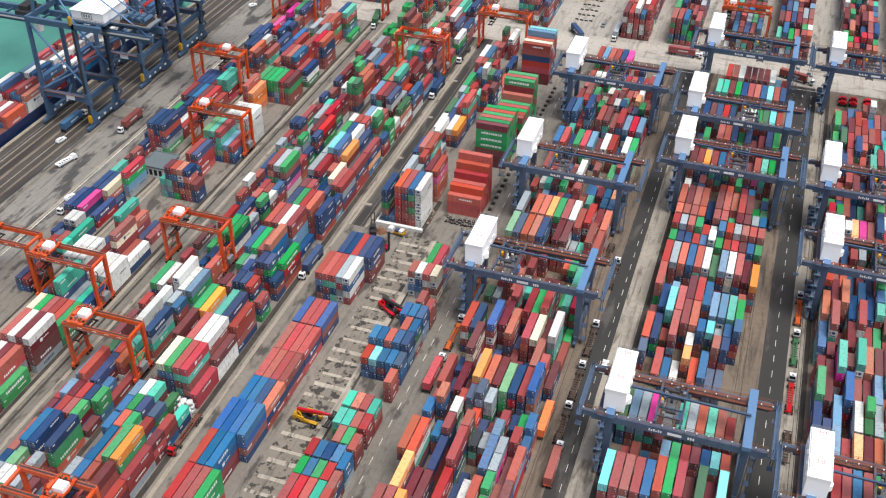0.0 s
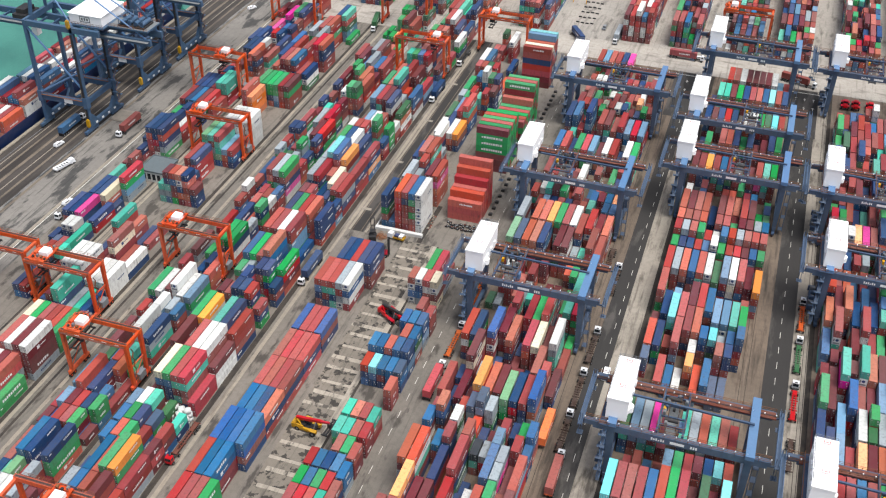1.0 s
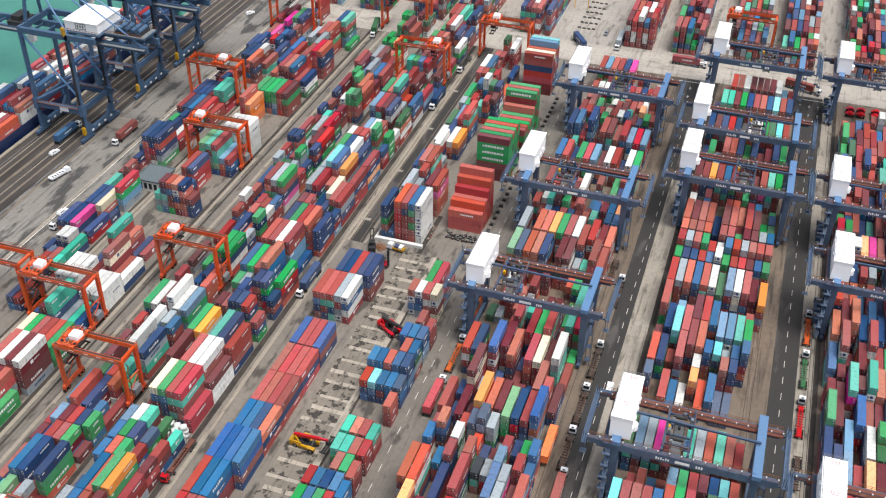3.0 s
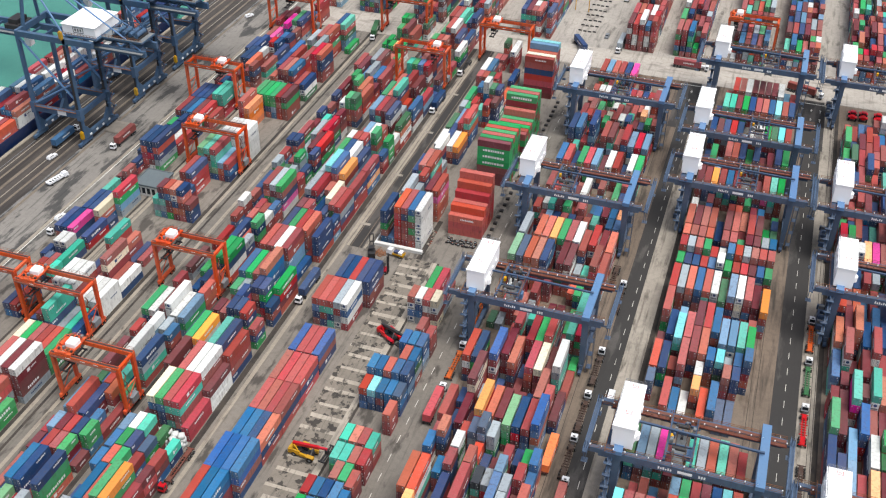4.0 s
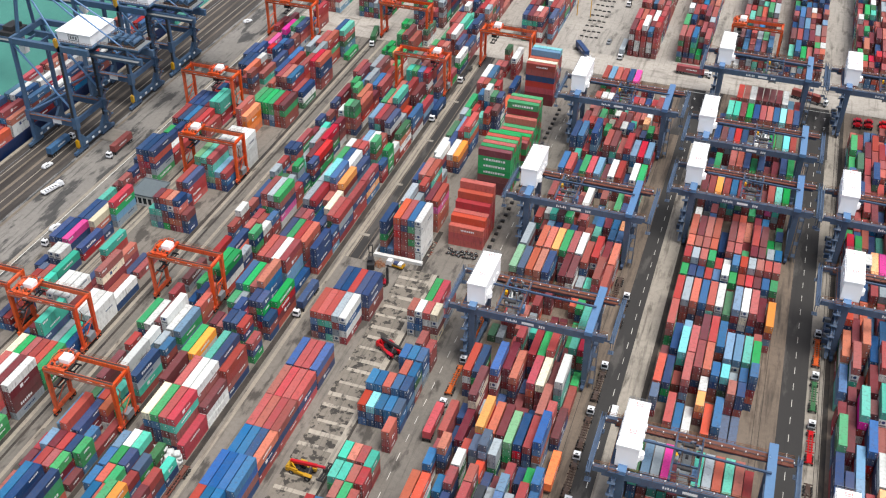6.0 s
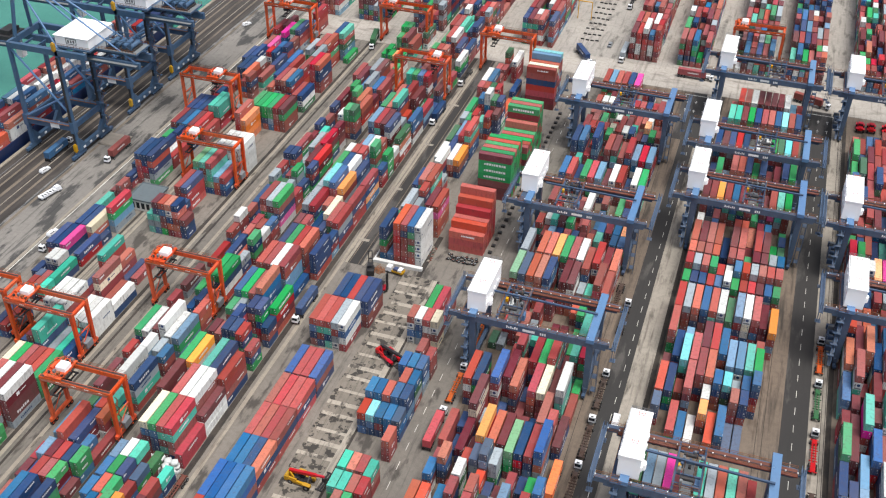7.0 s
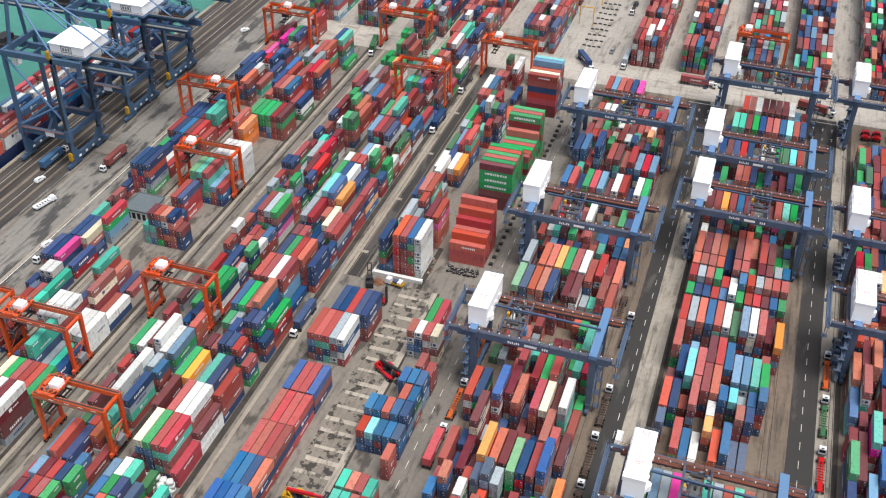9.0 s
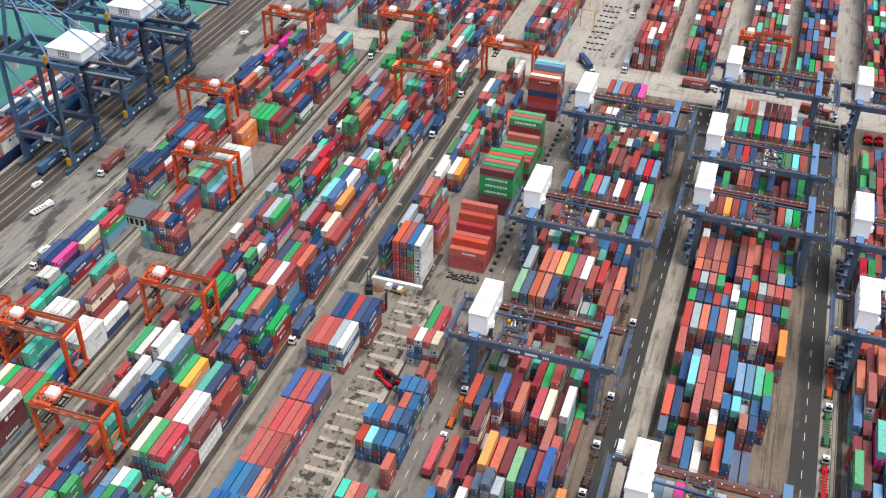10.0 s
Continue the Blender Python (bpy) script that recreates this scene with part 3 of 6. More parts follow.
PLAN = {
    "tyre_yard_1": (-221.00, 2.48, """
209.4 4 =b2u =r2b
227.7 3 r2 r2 t2
233.9 2 S1 r1 =r1 =t2
237.8 1 b1
242.4 2 w2 w2
247.4 5 =b2R
250.2 0 =b2 =b2 =p2b
259.1 4 =e3o
259.5 5 b1
262.8 1 =b2 =b2
268 5 =R4gly
275 2 =l1
274.5 0 =t1
287.8 0 d1 r2
294.4 0 r1 b2r
298.4 2 =b5oRR =b5bRd =b5oby
302.5 0 b2 R3
311.2 0 =b2 =r2 =b3 =w2 =r2
324 0 g2 u2 b3 b2 w3
331.2 0 =r3 =b3 =u3 =d3 =R3 =r2
343.8 0 =b3 =b3 =b3 =d3 =t4td =t4t
356.2 0 s1 s2
362.9 0 d2 b2
369.1 1 r2
371.1 4 r3 r4b
375.4 1 d1
377.1 3 =o3r
381.4 5 =r2t
382 1 =b3b =b3b
389.6 3 w3
391.4 0 =b3b
393.8 5 =b2b
394.5 1 =b3b
399.9 3 R3 b3
406.2 4 u3
406.4 5 b3
409.6 0 =r2 =p2
412.4 4 w2
412.6 5 r3
419.2 4 =g4 =b4
419.9 2 =p3
422.1 0 =r3
427.5 1 =d3
431.6 5 u3
438.6 5 =r4s
"""),
    "tyre_yard_2": (-196.00, 2.48, """
150 0 =r3 =b3 =g3 =d3 =b3 =r2
163 5 =g2g
165.8 0 =b3 =r4 =w4 =d4 =s4Ryd
178.3 0 =b3 =r4 =s5 =w5 =d5 =w5dddy
190.9 0 =e3 =g3 =r3 =r3 =s3 =g3gG
203.5 0 =b3 =d4b =t5tbt =y2 =t2 =b2by
216 0 =w5 =w5 =w5 =w3 =w3 =w3www
228.4 0 =b2 =d2 =r2 . =r2 =w2b
230.2 3 =r5er
241.2 2 =s3
243.2 3 =b1
243.4 0 =t4
244.9 4 =r1
272.6 0 t3yt d5bty s5udr o5wbo b5oro d3b
279.2 0 s2 r2 g3 b3
287.2 1 =s4r =b4RRR
300.8 1 =h5trbd =t5ryhB =r5tthB =l3 =r3ub
313.4 1 =l4 =w5 =w5w =w5www =w5wwww
326 1 d2
337 1 =O4OOO
337.4 0 =s5RR
350 0 =g4g =g4G =g4g =g4g =r4rr =d4gr
365.6 0 s4
367.3 4 =r3t =b3
368 1 =r5d =s5d =u5rb
371.9 0 =b5
380.4 3 =r5
380.6 1 =r5
384.3 0 =u5
385.4 4 =R5RR =s5bb
392.9 3 =y5
402.6 0 =y4 . =r5
405.4 3 =s5
408.9 1 =R4RR
414.9 5 =g1
415 2 =s4s
417.3 4 =t5sG
417.8 3 =b5bbb
"""),
    "tyre_yard_3": (-167.40, 2.48, """
129.1 0 g3 G3 g3 G3 r2 d2
135.1 0 r2 y3 w3 w3 y3 d2
141.2 0 b2 t2 h3 r2 y3 d1
147.3 0 =r2 =b2 =u4b =b4b =r2 =b4gg
161.2 0 d2 b2 s3 r3d g3d d1
167.5 0 r2 l3 d3 R3 b3 g3g
173.6 2 =o4s
173.7 4 u2 =r1
174.4 3 =b3dd
175.1 1 =l3o
183.4 4 o3r
186.2 5 g2
186.9 3 s3
189 1 G2 u2
189.6 4 t3
195.2 2 =s1 . . =b4yt
196.1 0 =d2
198.1 3 =w4
199 4 d1
207.8 2 r1
209.8 5 u3
210.3 3 w4
211 0 s2y
211.7 4 y3
214 2 y1
218.4 0 =g3 =w3r . . =w3 =l3g
220.2 2 =d3r =w4w
230.9 5 =o3
234.8 3 b2
236.2 0 r2
236.5 4 b3d
241 3 g3r
244.3 0 =d2
246.1 4 =g4b =g4b
247.2 3 b2
253.6 3 g2
258.5 4 =o2 y3
260.5 3 =b3b
261.1 0 =s1
267.1 5 g4bg
273 3 s3
273.3 5 w3
274.9 0 r2u
277.1 4 r3
279.2 3 r3
279.6 5 u3
281.1 0 w3
286.6 3 =r5o =y5dt =g5rbp
288.4 0 r2
290.8 1 =b1
294.6 0 =b2
299.1 3 G4 y4 r3
303.2 1 y1
305.4 5 b3
306.5 3 r4 g5
308 0 y3
309.6 1 t1
312.7 3 =t2
313.7 5 b4rb
314.2 0 r3
318 4 =d4
319.9 5 =R4dg
320.7 0 b4 b4
325.3 3 u2
326.9 1 =y1
329.4 0 =r3
331.6 2 =y3 =r3 =R4dg
339.5 1 r1
341.9 0 d2
344.1 3 r2 d4
346.6 1 t2
348.1 0 b3
354.2 3 w4 g5g G5
356.9 0 r2b
360.4 3 w3 t3
361.2 5 =o4r
363.1 0 b3
367.2 4 =o4r
369.3 0 =d3 . . g5rgr
373.1 2 g5dGd
373.6 5 d3
381.6 2 =u3 =y4
383 4 =u3 =s3
385 1 =d4b
387.4 0 =r4u
394.1 2 =y4R =d4
395.4 4 =r2
406.6 2 w2 o2
408 4 g2
414.7 2 g3 a3 g3
420.2 0 g2 g3
428.2 3 =d4 =r3
433 1 g3 o3
439.2 1 g4 g4
441 4 =d4 =G3
"""),
    "tyre_yard_4": (-144.90, 2.48, """
133.6 5 =s3
134.2 4 =d5
134.8 0 r3 b4 d3 s4
141.0 0 y4 u4 s4
145.9 5 =r3ry
147.0 0 b3
147.2 1 =u4 =s4 =g5 =a5
157.9 0 u4
158.1 5 d3R
164.1 5 r3du
159.6 1 o4 g4
161.2 3 r3u
164.6 0 u4
165.9 1 g4 b4d
167.4 3 S3g r1
170.5 5 t2b
170.8 0 l4
172.1 1 w4 t4d
174.1 3 G2
180.6 5 =R2R
181.7 1 =e5ud =g5ub =s5td =R5tr
182.4 0 =d2
192.8 5 =d3ww
193.9 1 =d3 =R5 =w5 =w5rr
194.5 0 =d5d
205 5 =s4rr
206.1 1 =a5 =s2 =t5 =b5oo
206.6 0 =g5
220.4 5 s3bg
220.8 4 s5bg
221.8 1 r4 b5b b5g
222.3 0 d4
228 2 b5
231.3 5 b3rb
233 3 b5o b5gb
233.1 0 g4r y4t
237.5 5 =g4R
239.1 2 =r5b
239.2 4 t1
239.3 0 =u5b =g5 . =o6u
245.6 4 d1
253.7 4 =b1
254.2 0 =s5 =s5 =w5 =r5
266.2 4 =d1 =b4b
268.5 0 =b4 =g4 =r4 =o4
278.7 5 b3r
278.8 4 b1
281 0 d4 r4 =b3
282.6 3 b3b
284.9 5 =r4yb
285.6 4 =r4G
288.4 0 =y5 =r5b
288.8 3 =e4
293.6 2 s4
297.3 5 =r4br
300.2 2 =u6
300.9 0 =y5 =c6
301.3 3 =a5
309.8 5 =r4ba
312.6 2 =w5b
313.3 0 =g5g =b5
313.7 3 =b4
325.1 5 b3
325.7 2 s5
325.8 0 w5 s5
331.4 5 g4gg
331.6 3 g5g
331.9 2 =w4
332 1 =l4
337.5 0 s3u
337.6 5 w3
337.8 3 s4
344.1 5 =G4ow
346.8 3 =b5
348.7 0 =l5 =r5 =d5
358.2 5 =u4u
359.2 3 y3
361.9 0 =g5 =o5 =t6b
365.6 3 o3
371.1 5 =r3
374.4 0 =o4 =b4 =r5
375.8 3 =d4d
383.9 5 b1
390.1 5 =d3b
391.2 0 t5 g5 u5 R5
397.4 0 =b3 =r4 =r3
402.5 5 R2
408.9 5 r2
410 0 =s4 =u3 =r3
419.1 5 =w3g
422.7 0 g4 r4 s4
426.4 4 =b4
431.5 5 =b3
436 0 =g3 =s4 =w4 =d3
444 4 =b4 =b5
448.6 0 =r4 =s4 =t4 =t3
"""),
    "tyre_yard_5": (-115.40, 2.48, """
284.6 0 =b5b =u1 =o6RRsRs =r6brrsr =u6grgrs =w6wwwww
297 0 g3 . =y4
298.3 1 =y5
301.8 4 =d5 =s5p
303.4 0 =r3
309.6 2 s5
316.3 0 =b4 =s5t =s5t
328.7 0 g2 . y2
333.6 1 =w4
340.6 0 =w3 . =w3 =a3
346.1 1 =b3
354.3 0 =G3 . =r4 =R5t
358.6 1 =l3
371.3 1 g3 s4 t3 r4o
371.9 0 y3R
374.3 5 d4b
377.6 1 =r2
378.2 0 =g3
380.5 2 u5 w6w G5 b5
386.7 2 r3 r4 . =o2
394.8 0 s4 s4 G4 r4
399.8 5 =b3
401.1 0 =w4 =u4
413.6 0 b1 r2
421.7 3 =w4
422.8 0 R2 r2
429.1 1 G4
"""),
    "empties_west": (-117.60, 2.45, """
142.4 0 =s4 =s4 =s4 =g4gg
154.8 0 =s4 =u4 =u4u
167.0 0 =B4B =B4B =u4u =u4Brb
179.2 0 =u3 =u3 =b3 =o3br
191.4 0 =s3 =s3 =s3 =r3bR
203.7 0 =s3r =R3 =s3 =s3bR
216.4 0 =B3 =s3r =s3 =B3rb
"""),
    "empties_back": (-119.4, 2.33, """
237.2 0 =s4ubr =s4trb =s4tbt =y4ryw =w4Bwr
249.6 1 =b4 =b4 =s4 =b4 =b4brd
"""),
    "empties_east": (-92.20, 2.48, """
149.8 0 =s3 =R3 =s3 =t3
154.2 4 r3
160.2 4 r3
162.2 0 g3 u3 g3 s3
166.9 4 u3u
168.8 0 s3 u3 b3 u3
173.8 4 r3d
175.3 2 s3 g3
181.6 1 t3 t3 r3 r3
187.6 4 t3r
188.5 1 t3 o3 r3
200.4 4 s3r
208 0 o3bu c3ub u3rb u3ub S3ub
214.2 0 u4b u4b s4b u4u b4b
220.4 3 s4 u4
227 2 u4u u4u u4b
233.9 3 r4 r3
247.5 0 s4wuw w4buy s4wrr e4wre
253.8 3 =r2
256 1 =g3 =R3
"""),
    "rail_yard_1": (-68.40, 2.60, """
149.6 0 =r5 =r5 =a5 t3 =R4 . . =w3 =o4 g4
155.8 9 g4
162 1 =a5 =d3 =d3 . =R4 =b2 =w3 =o4
163 10 =r3 =d4
164.2 9 g3
170.4 9 g4
174.3 0 =o5 =o5wt . =b3R
174.6 5 =r5 b1
175.1 10 =d2 =s4lR
176.6 8 =u4
176.8 9 y4p
183 9 y4p
185.5 6 k3t y3
185.6 2 u3
186.9 3 r4bb
187 5 s5
187.6 10 s4d u3
188.9 8 l4
191.8 2 r1
191.9 7 d2
192.3 6 b2
193.2 5 o3
193.4 0 u3 . . w4G
193.8 11 u4u
195 10 g3
195.2 8 r3
196.8 9 b2
197.6 1 o4Bb
199.6 0 r2 . . s3 S4y S5l y4y
204 2 =d3
205 7 =h4g =b4R =r4b =B5u
205.6 4 =a5R
205.9 0 =s3
206.2 3 d2
206.9 5 =o4 =d4
208 1 b1
214.4 1 b2
215.4 11 =d2b
216.3 2 =d5er
217.6 3 y2
217.7 4 =b1
217.9 7 d2 b2 =s4 s4
219.4 5 d1 =d1
227.5 11 =r1
227.9 0 =o4wr =b4g
228 3 =B5r
228.4 7 =R4or =e4d
228.6 10 =w5
228.9 5 =o4r
230 2 =d1
230.3 9 =d3
231.8 4 =d4
231.9 6 b1
239.8 11 g1
240.2 6 =r4
240.5 7 =g4 =r5
241.2 5 r2
242.6 9 =d1
242.9 3 =s1
246.2 4 r4t
246.4 10 t4 R4g
252.2 5 t3
252.4 4 =y2
252.6 6 =t1
252.7 7 d4 d4
253 0 G1 y1
255.2 9 =g1
255.5 3 =s2
256.2 2 r3
258.9 10 =t3
259.2 1 R2
262.5 2 =d2
265 4 r3
265.2 11 y2
265.6 1 w3
267.8 9 g3
271 5 d3
271.5 8 o2
275.4 0 =h5 =S5 =o5 =o5 =b5 . =d5 =d5w
277 5 k1
277.3 10 =r5 =r4
278.2 8 y3 t3
284.4 8 =r5
288.4 9 =s5
288.6 0 =y5 . =o5 =o5 =a5 =g5 =r5 =w5
289.9 10 =d4 =o4
301.6 2 l4 b4 r4 b4 d4 s4
303.3 8 t4 . u4 u4
305.1 1 r3
307.8 2 t5 d5 g5G d2 r5 d3
308.2 0 r4
309.5 8 u4 d4 u4 a4
311.3 1 w4
315.7 8 =o2 . . =r2
317.5 1 =r2
317.7 2 =b1 =d2 r1 r2 . =u2
324.1 4 d3 =w3
327 0 =r3
328.3 9 =g2 b2 =r2
330.1 1 r2
330.3 2 w2 b2
330.3 7 r3
330.4 4 r2
334.7 10 s3
341.7 0 =u4 =s4 =b3 =g4 =R4 =l4 =d3 =w4 =s4 =b2 =w4 =g4
354.2 3 o2 =d2
355.8 1 t3
358.6 5 =s5 =d5t =r4 =s5u =l4u =R4 =l4s
360.5 2 r3
361.2 0 =b5b . . =b6b
362 1 =u5b
371 5 t3 . g1 g1 b2 r1 r1
373.2 2 o2
373.6 0 d1 . . r1 g4
380 0 =r3
382 1 r3 R3 r3 e3 s3 w3 b3 d2 b2 g3 r3
388.2 1 =r3 =g2 . r2 =r2 =d2 t2 d1 a3 =r1 r1
394.4 9 =w2
394.5 7 =r1
394.5 11 d1
399 0 s2
400.8 1 d1 . b3 . t1 s2
400.8 10 =r3
400.9 4 w1
400.9 8 s1 . . =d2
409 0 r2 w2y w2R b2 g2y d1 r2u s2l b2 r2
413.4 10 y2
413.5 11 b2
415.2 1 G1 d2 b3 . b1 l1 r3 b3
422.5 0 =s3 =l3 =s3 =s3 =b3 =p3
"""),
    "rail_yard_2": (-17.45, 2.545, """
179 0 =c5r =r5 =r5w =s5 =u5
181.2 5 =s5 =g5 =R5 =d3 =G5 =d3 =c5
191.5 1 =r1 =r2 =u1 =r1
195.6 5 l4 g4 s4 d4 b4 c4 o4
206.1 0 =G4 =l4 =y4 =p4 =d2 . =t4 =y4 =s4 =t4 =s4 =r3
230 4 =w1 . =o2
230 8 =S1 =S1
230.7 3 =u1
231 7 =u3b
231.6 2 =R2g
237.2 0 S3b
237.9 5 a3o
242.2 8 s4r b4b
244 0 =o3 =b3g . =s4d
244.1 5 w3
246.9 2 r2
248.4 6 u4b c4b y3r u4b u5b
250.4 4 =r4r =o4r
254.6 6 y2
255.2 2 =c4t
255.2 10 =g4a
256.5 3 =s4r
256.6 7 =l4b =l4w =t4
257 0 d2
259.3 1 =b3
261.3 6 =u4s
262.8 4 =d4r =s4r
267.3 0 =s4rg
267.6 2 l3
267.8 10 r3
268.9 3 u2
269.1 7 r1 b2 d1
271.7 1 b1
275.2 11 =a4r
279.7 0 =s4r =y4r =o4 =u4b =o4t =w4y =G3 =l4r =w4e =s4r =d3
296.2 0 g3 b3 b3 r3 u3 w4 g3 s3 R3 d3 u3 g3
302.5 0 s4g y4b s4R g4g s3 w3 u4g o4r y4r s4 s4u s4r
309.3 0 o4 s4 r4 s4 k1 s4 s4 g3 d4 d4 y4 u4
315.6 7 =r1
315.7 0 =s4 =d4 =s4 =s4 =b2 =d4 =s4 . =s4 =d4 =g2t =G2r
328.2 2 b3 =d1 . =r2 =o2 =o1 =d2 =u2 . b2
334.5 0 w2 . d3
334.5 11 g1
340.8 7 g2
342.5 0 =d4 =r4 =a4 =r4 =u4 =d4 =r3 . =d3 =s4p =t4t =g4r
347.1 7 g2
355 0 y1 . =l3
359.6 1 =g4 . =s5 =o5 =b5 =g4 =b5 =d3 =d4 =b5 =g5
367.7 0 r1
372 4 u1 . . l2 o1 r2 d2 g2
374.1 0 b1
378.4 5 =s2
380.4 0 =b4 =d4 =b4 =R4 =b4 . =w4o =w4r =g4 =G4 =c4u =s4
391 5 l1
392.9 2 d1 d1 . . s2 s1 o1 s2 l3
402.8 1 =t4 =t4 =d4 =g4t =b4 =s4a =s4 =u4 =c4 =s4t =b4s
405.5 0 =b1
415.3 10 =l3 =r3
418.4 2 =s4 =s4 =w4 =d4 =d4 =d4 =d4 =w4e
421.7 1 s2
"""),
    "rail_yard_3": (32.40, 2.545, """
195.2 7 =d3 =d4 =o4 u4 s3
195.3 0 =l4 =b3 =s4 =s4 =u4 =r4 =g4
201.5 10 b3 R4
207.8 7 =w5 =t4 u4
207.9 10 =d3 =g3
208.1 0 =b3 =d3 . =r3 =a4rb =d4 =o4o
212.5 2 =l3b
214.1 9 =o3
220.3 7 G3 =s3
220.5 0 =b3 b3
220.5 10 =b4 =o3
221 4 =w4bb G4G =y4w
224.7 2 =l3
226.7 7 s5 . b4
227.2 5 g5
232.6 0 =g4Gb . . =B4b
232.9 8 =r5
233.1 7 s3 . =s5 =R4 =y3
233.4 4 =r3 =d3 =l4
233.5 1 =d3
239.4 7 t5
242.8 2 =t5pr
245.5 4 =t5wr =o4r =d4b . s4
245.6 1 d3
245.7 9 u3 =r3 =r3
245.8 7 =d4
246.5 0 d3r
247 3 d4
251.9 8 =b4
252 9 d5
253.5 1 d3
255.6 3 =d4
256.3 0 =u3l
258 5 =r3 =g3
258.3 10 =r4
258.4 7 r3 . =r4
261.4 1 =r5wto
262 2 d2
264 4 =r5wr
264.5 8 r3
264.6 11 u4
264.8 7 =d4
269 0 =o4 . . =b4y
270.1 5 =b4 t5rdy
270.9 8 y5 . =d3
271 9 =o3
273 2 =o5or
275.5 1 =d4
276.6 4 =u4 . u5
277.2 8 =d4
277.4 7 =t4
282.3 5 b3
283 0 =o5
283.5 6 =g5
283.5 10 =R3
283.6 9 r4 . =u3
288.1 2 =o3 =u2
288.3 5 =b3
288.8 4 =r3
288.9 1 =r3
289.8 8 =s3
290 7 =r3
295.6 0 d3
296.1 6 =b4
296.1 10 b5
296.2 11 =t3
300.6 2 =b3 r4
301 4 y4
301.5 1 b5
302 0 =r4
302.4 8 =r3 . =b3
302.6 7 d3 . =u4
307.9 1 =b3
308.7 6 r4
308.8 11 =b4
308.9 7 =r4
312.3 3 =a4 =p4t =r4
313.2 2 w5
314.6 0 r3
315 6 =b5 . =s3 . =d3
315.2 9 o3
319.6 2 d3
320.5 1 =g4
320.9 0 =R4
321.4 11 =r3
321.5 7 =w3 . g4
327.6 6 g5 . =r3 . =d4
327.9 9 d5
329.6 2 =s3 =b2 =t2 =s3
333.1 1 b3
333.5 0 g3
334 6 =s4
334 11 =r5
334.1 7 r3
334.2 9 =b5
339.4 1 =r3
339.9 0 d4
340.2 8 =s3 . =r4
340.5 7 o3
342 2 r3 =d4 =b3 =b5
346.2 0 =r3
346.6 6 =d3
346.6 11 =d4
346.8 7 =o3 . =o4
348.4 2 =r4
352 1 =b5
352.8 8 =d3 . =r3
354.6 3 =d3 d4 =t5
358.8 0 =s5
359.2 6 =r5
359.2 11 =d4
359.4 7 =l5 . =r3
361 2 =s4 . =s3
364.6 1 =b3
365.4 8 =R3 . =u4
367.2 3 =b5
371.4 0 u4
371.8 6 =t3
371.8 11 =b5
372 7 =t4 . =g4
373.6 2 =r4 . o4
377.2 1 =G4
377.8 0 =g3
378 8 =r5 . r3
379.8 3 =r4 . =r4
380 4 r4
384.4 6 =r3
384.4 10 =d3 =r5
384.6 7 =l3 . t3
386.2 2 =d4
386.3 4 =r4
389.8 1 b3
390.4 0 =g4
390.6 8 =r4
391 9 =o4
392.4 3 =s4 . =u3
396.2 1 =r3
397 6 =r3
397 10 =b3 =w3
397.2 7 =d3
398.8 2 =u3
398.9 4 s3
403 0 o3
403.2 8 b3
403.6 9 u3
405 3 b3 . w5
405.3 4 r4
"""),}
for block, (x0, pitch, text) in PLAN.items():
    stow(x0, pitch, text, 204.0)


def loose_block(x0, pitch, rows, y0, y1, seed, high=(3, 4, 4, 5), gap=0.1, shades=None):
    """A far block with long and short containers in no known order. Those walled in are left out."""
    rnd = random.Random(seed)
    y = y0
    before = [0] * rows
    while y < y1:
        st = Stuff()
        tall = []
        for row in range(rows):
            n = rnd.choice(high)
            n = max(0, n - 3) if rnd.random() < gap else n
            tall.append([max(0, n - rnd.choice((0, 0, 1, 2))), n] if rnd.random() < 0.45 else [n])
        for row, ns in enumerate(tall):
            L = LONG if len(ns) == 1 else SHORT
            for k, m in enumerate(ns):
                ahead = before[row] if k == 0 else ns[0]
                beside = min(min(tall[row - 1]), min(tall[row + 1])) if 0 < row < rows - 1 else 0
                for tier in range(m):
                    c = shades[rnd.randrange(len(shades))] if shades and rnd.random() < 0.7 else rnd.choices(list(SHADES), list(SHADES.values()))[0]
                    style = rnd.choice((0, 0, 0, 1, 3, 4, 5, 6))
                    jx, jy = rnd.uniform(-0.05, 0.05), rnd.uniform(-0.1, 0.1)
                    if tier >= min(ahead, beside) or tier == m - 1:
                        st.add(L, c, style, x0 + pitch * row + 1.22 + jx, y + 6.45 * k + L / 2 + jy, 0.03 + tier * HIGH)
        st.done("far stacks of shipping containers in mixed colours")
        before = [ns[-1] for ns in tall]
        y += 12.9


for i, x0 in enumerate((-220, -195, -167, -144.5, -114)):
    loose_block(x0, 2.48, 6, 462, 600, 20 + i, (4, 5, 5, 5))
loose_block(-64.4, 2.7, 5, 463, 600, 40, (5, 5, 6), 0.04, "rRdrsrw")
loose_block(-42.5, 2.75, 5, 464, 600, 41, (4, 5, 5))
for i, x0 in enumerate((-17.4, 4.6, 33.0, 55.6, 82.4, 104.8)):
    loose_block(x0, 2.62, 6, 465, 600, 42 + i, (4, 4, 5, 5))
loose_block(81.4, 2.69, 12, 200, 425, 50)
loose_block(131, 2.69, 12, 300, 425, 51)


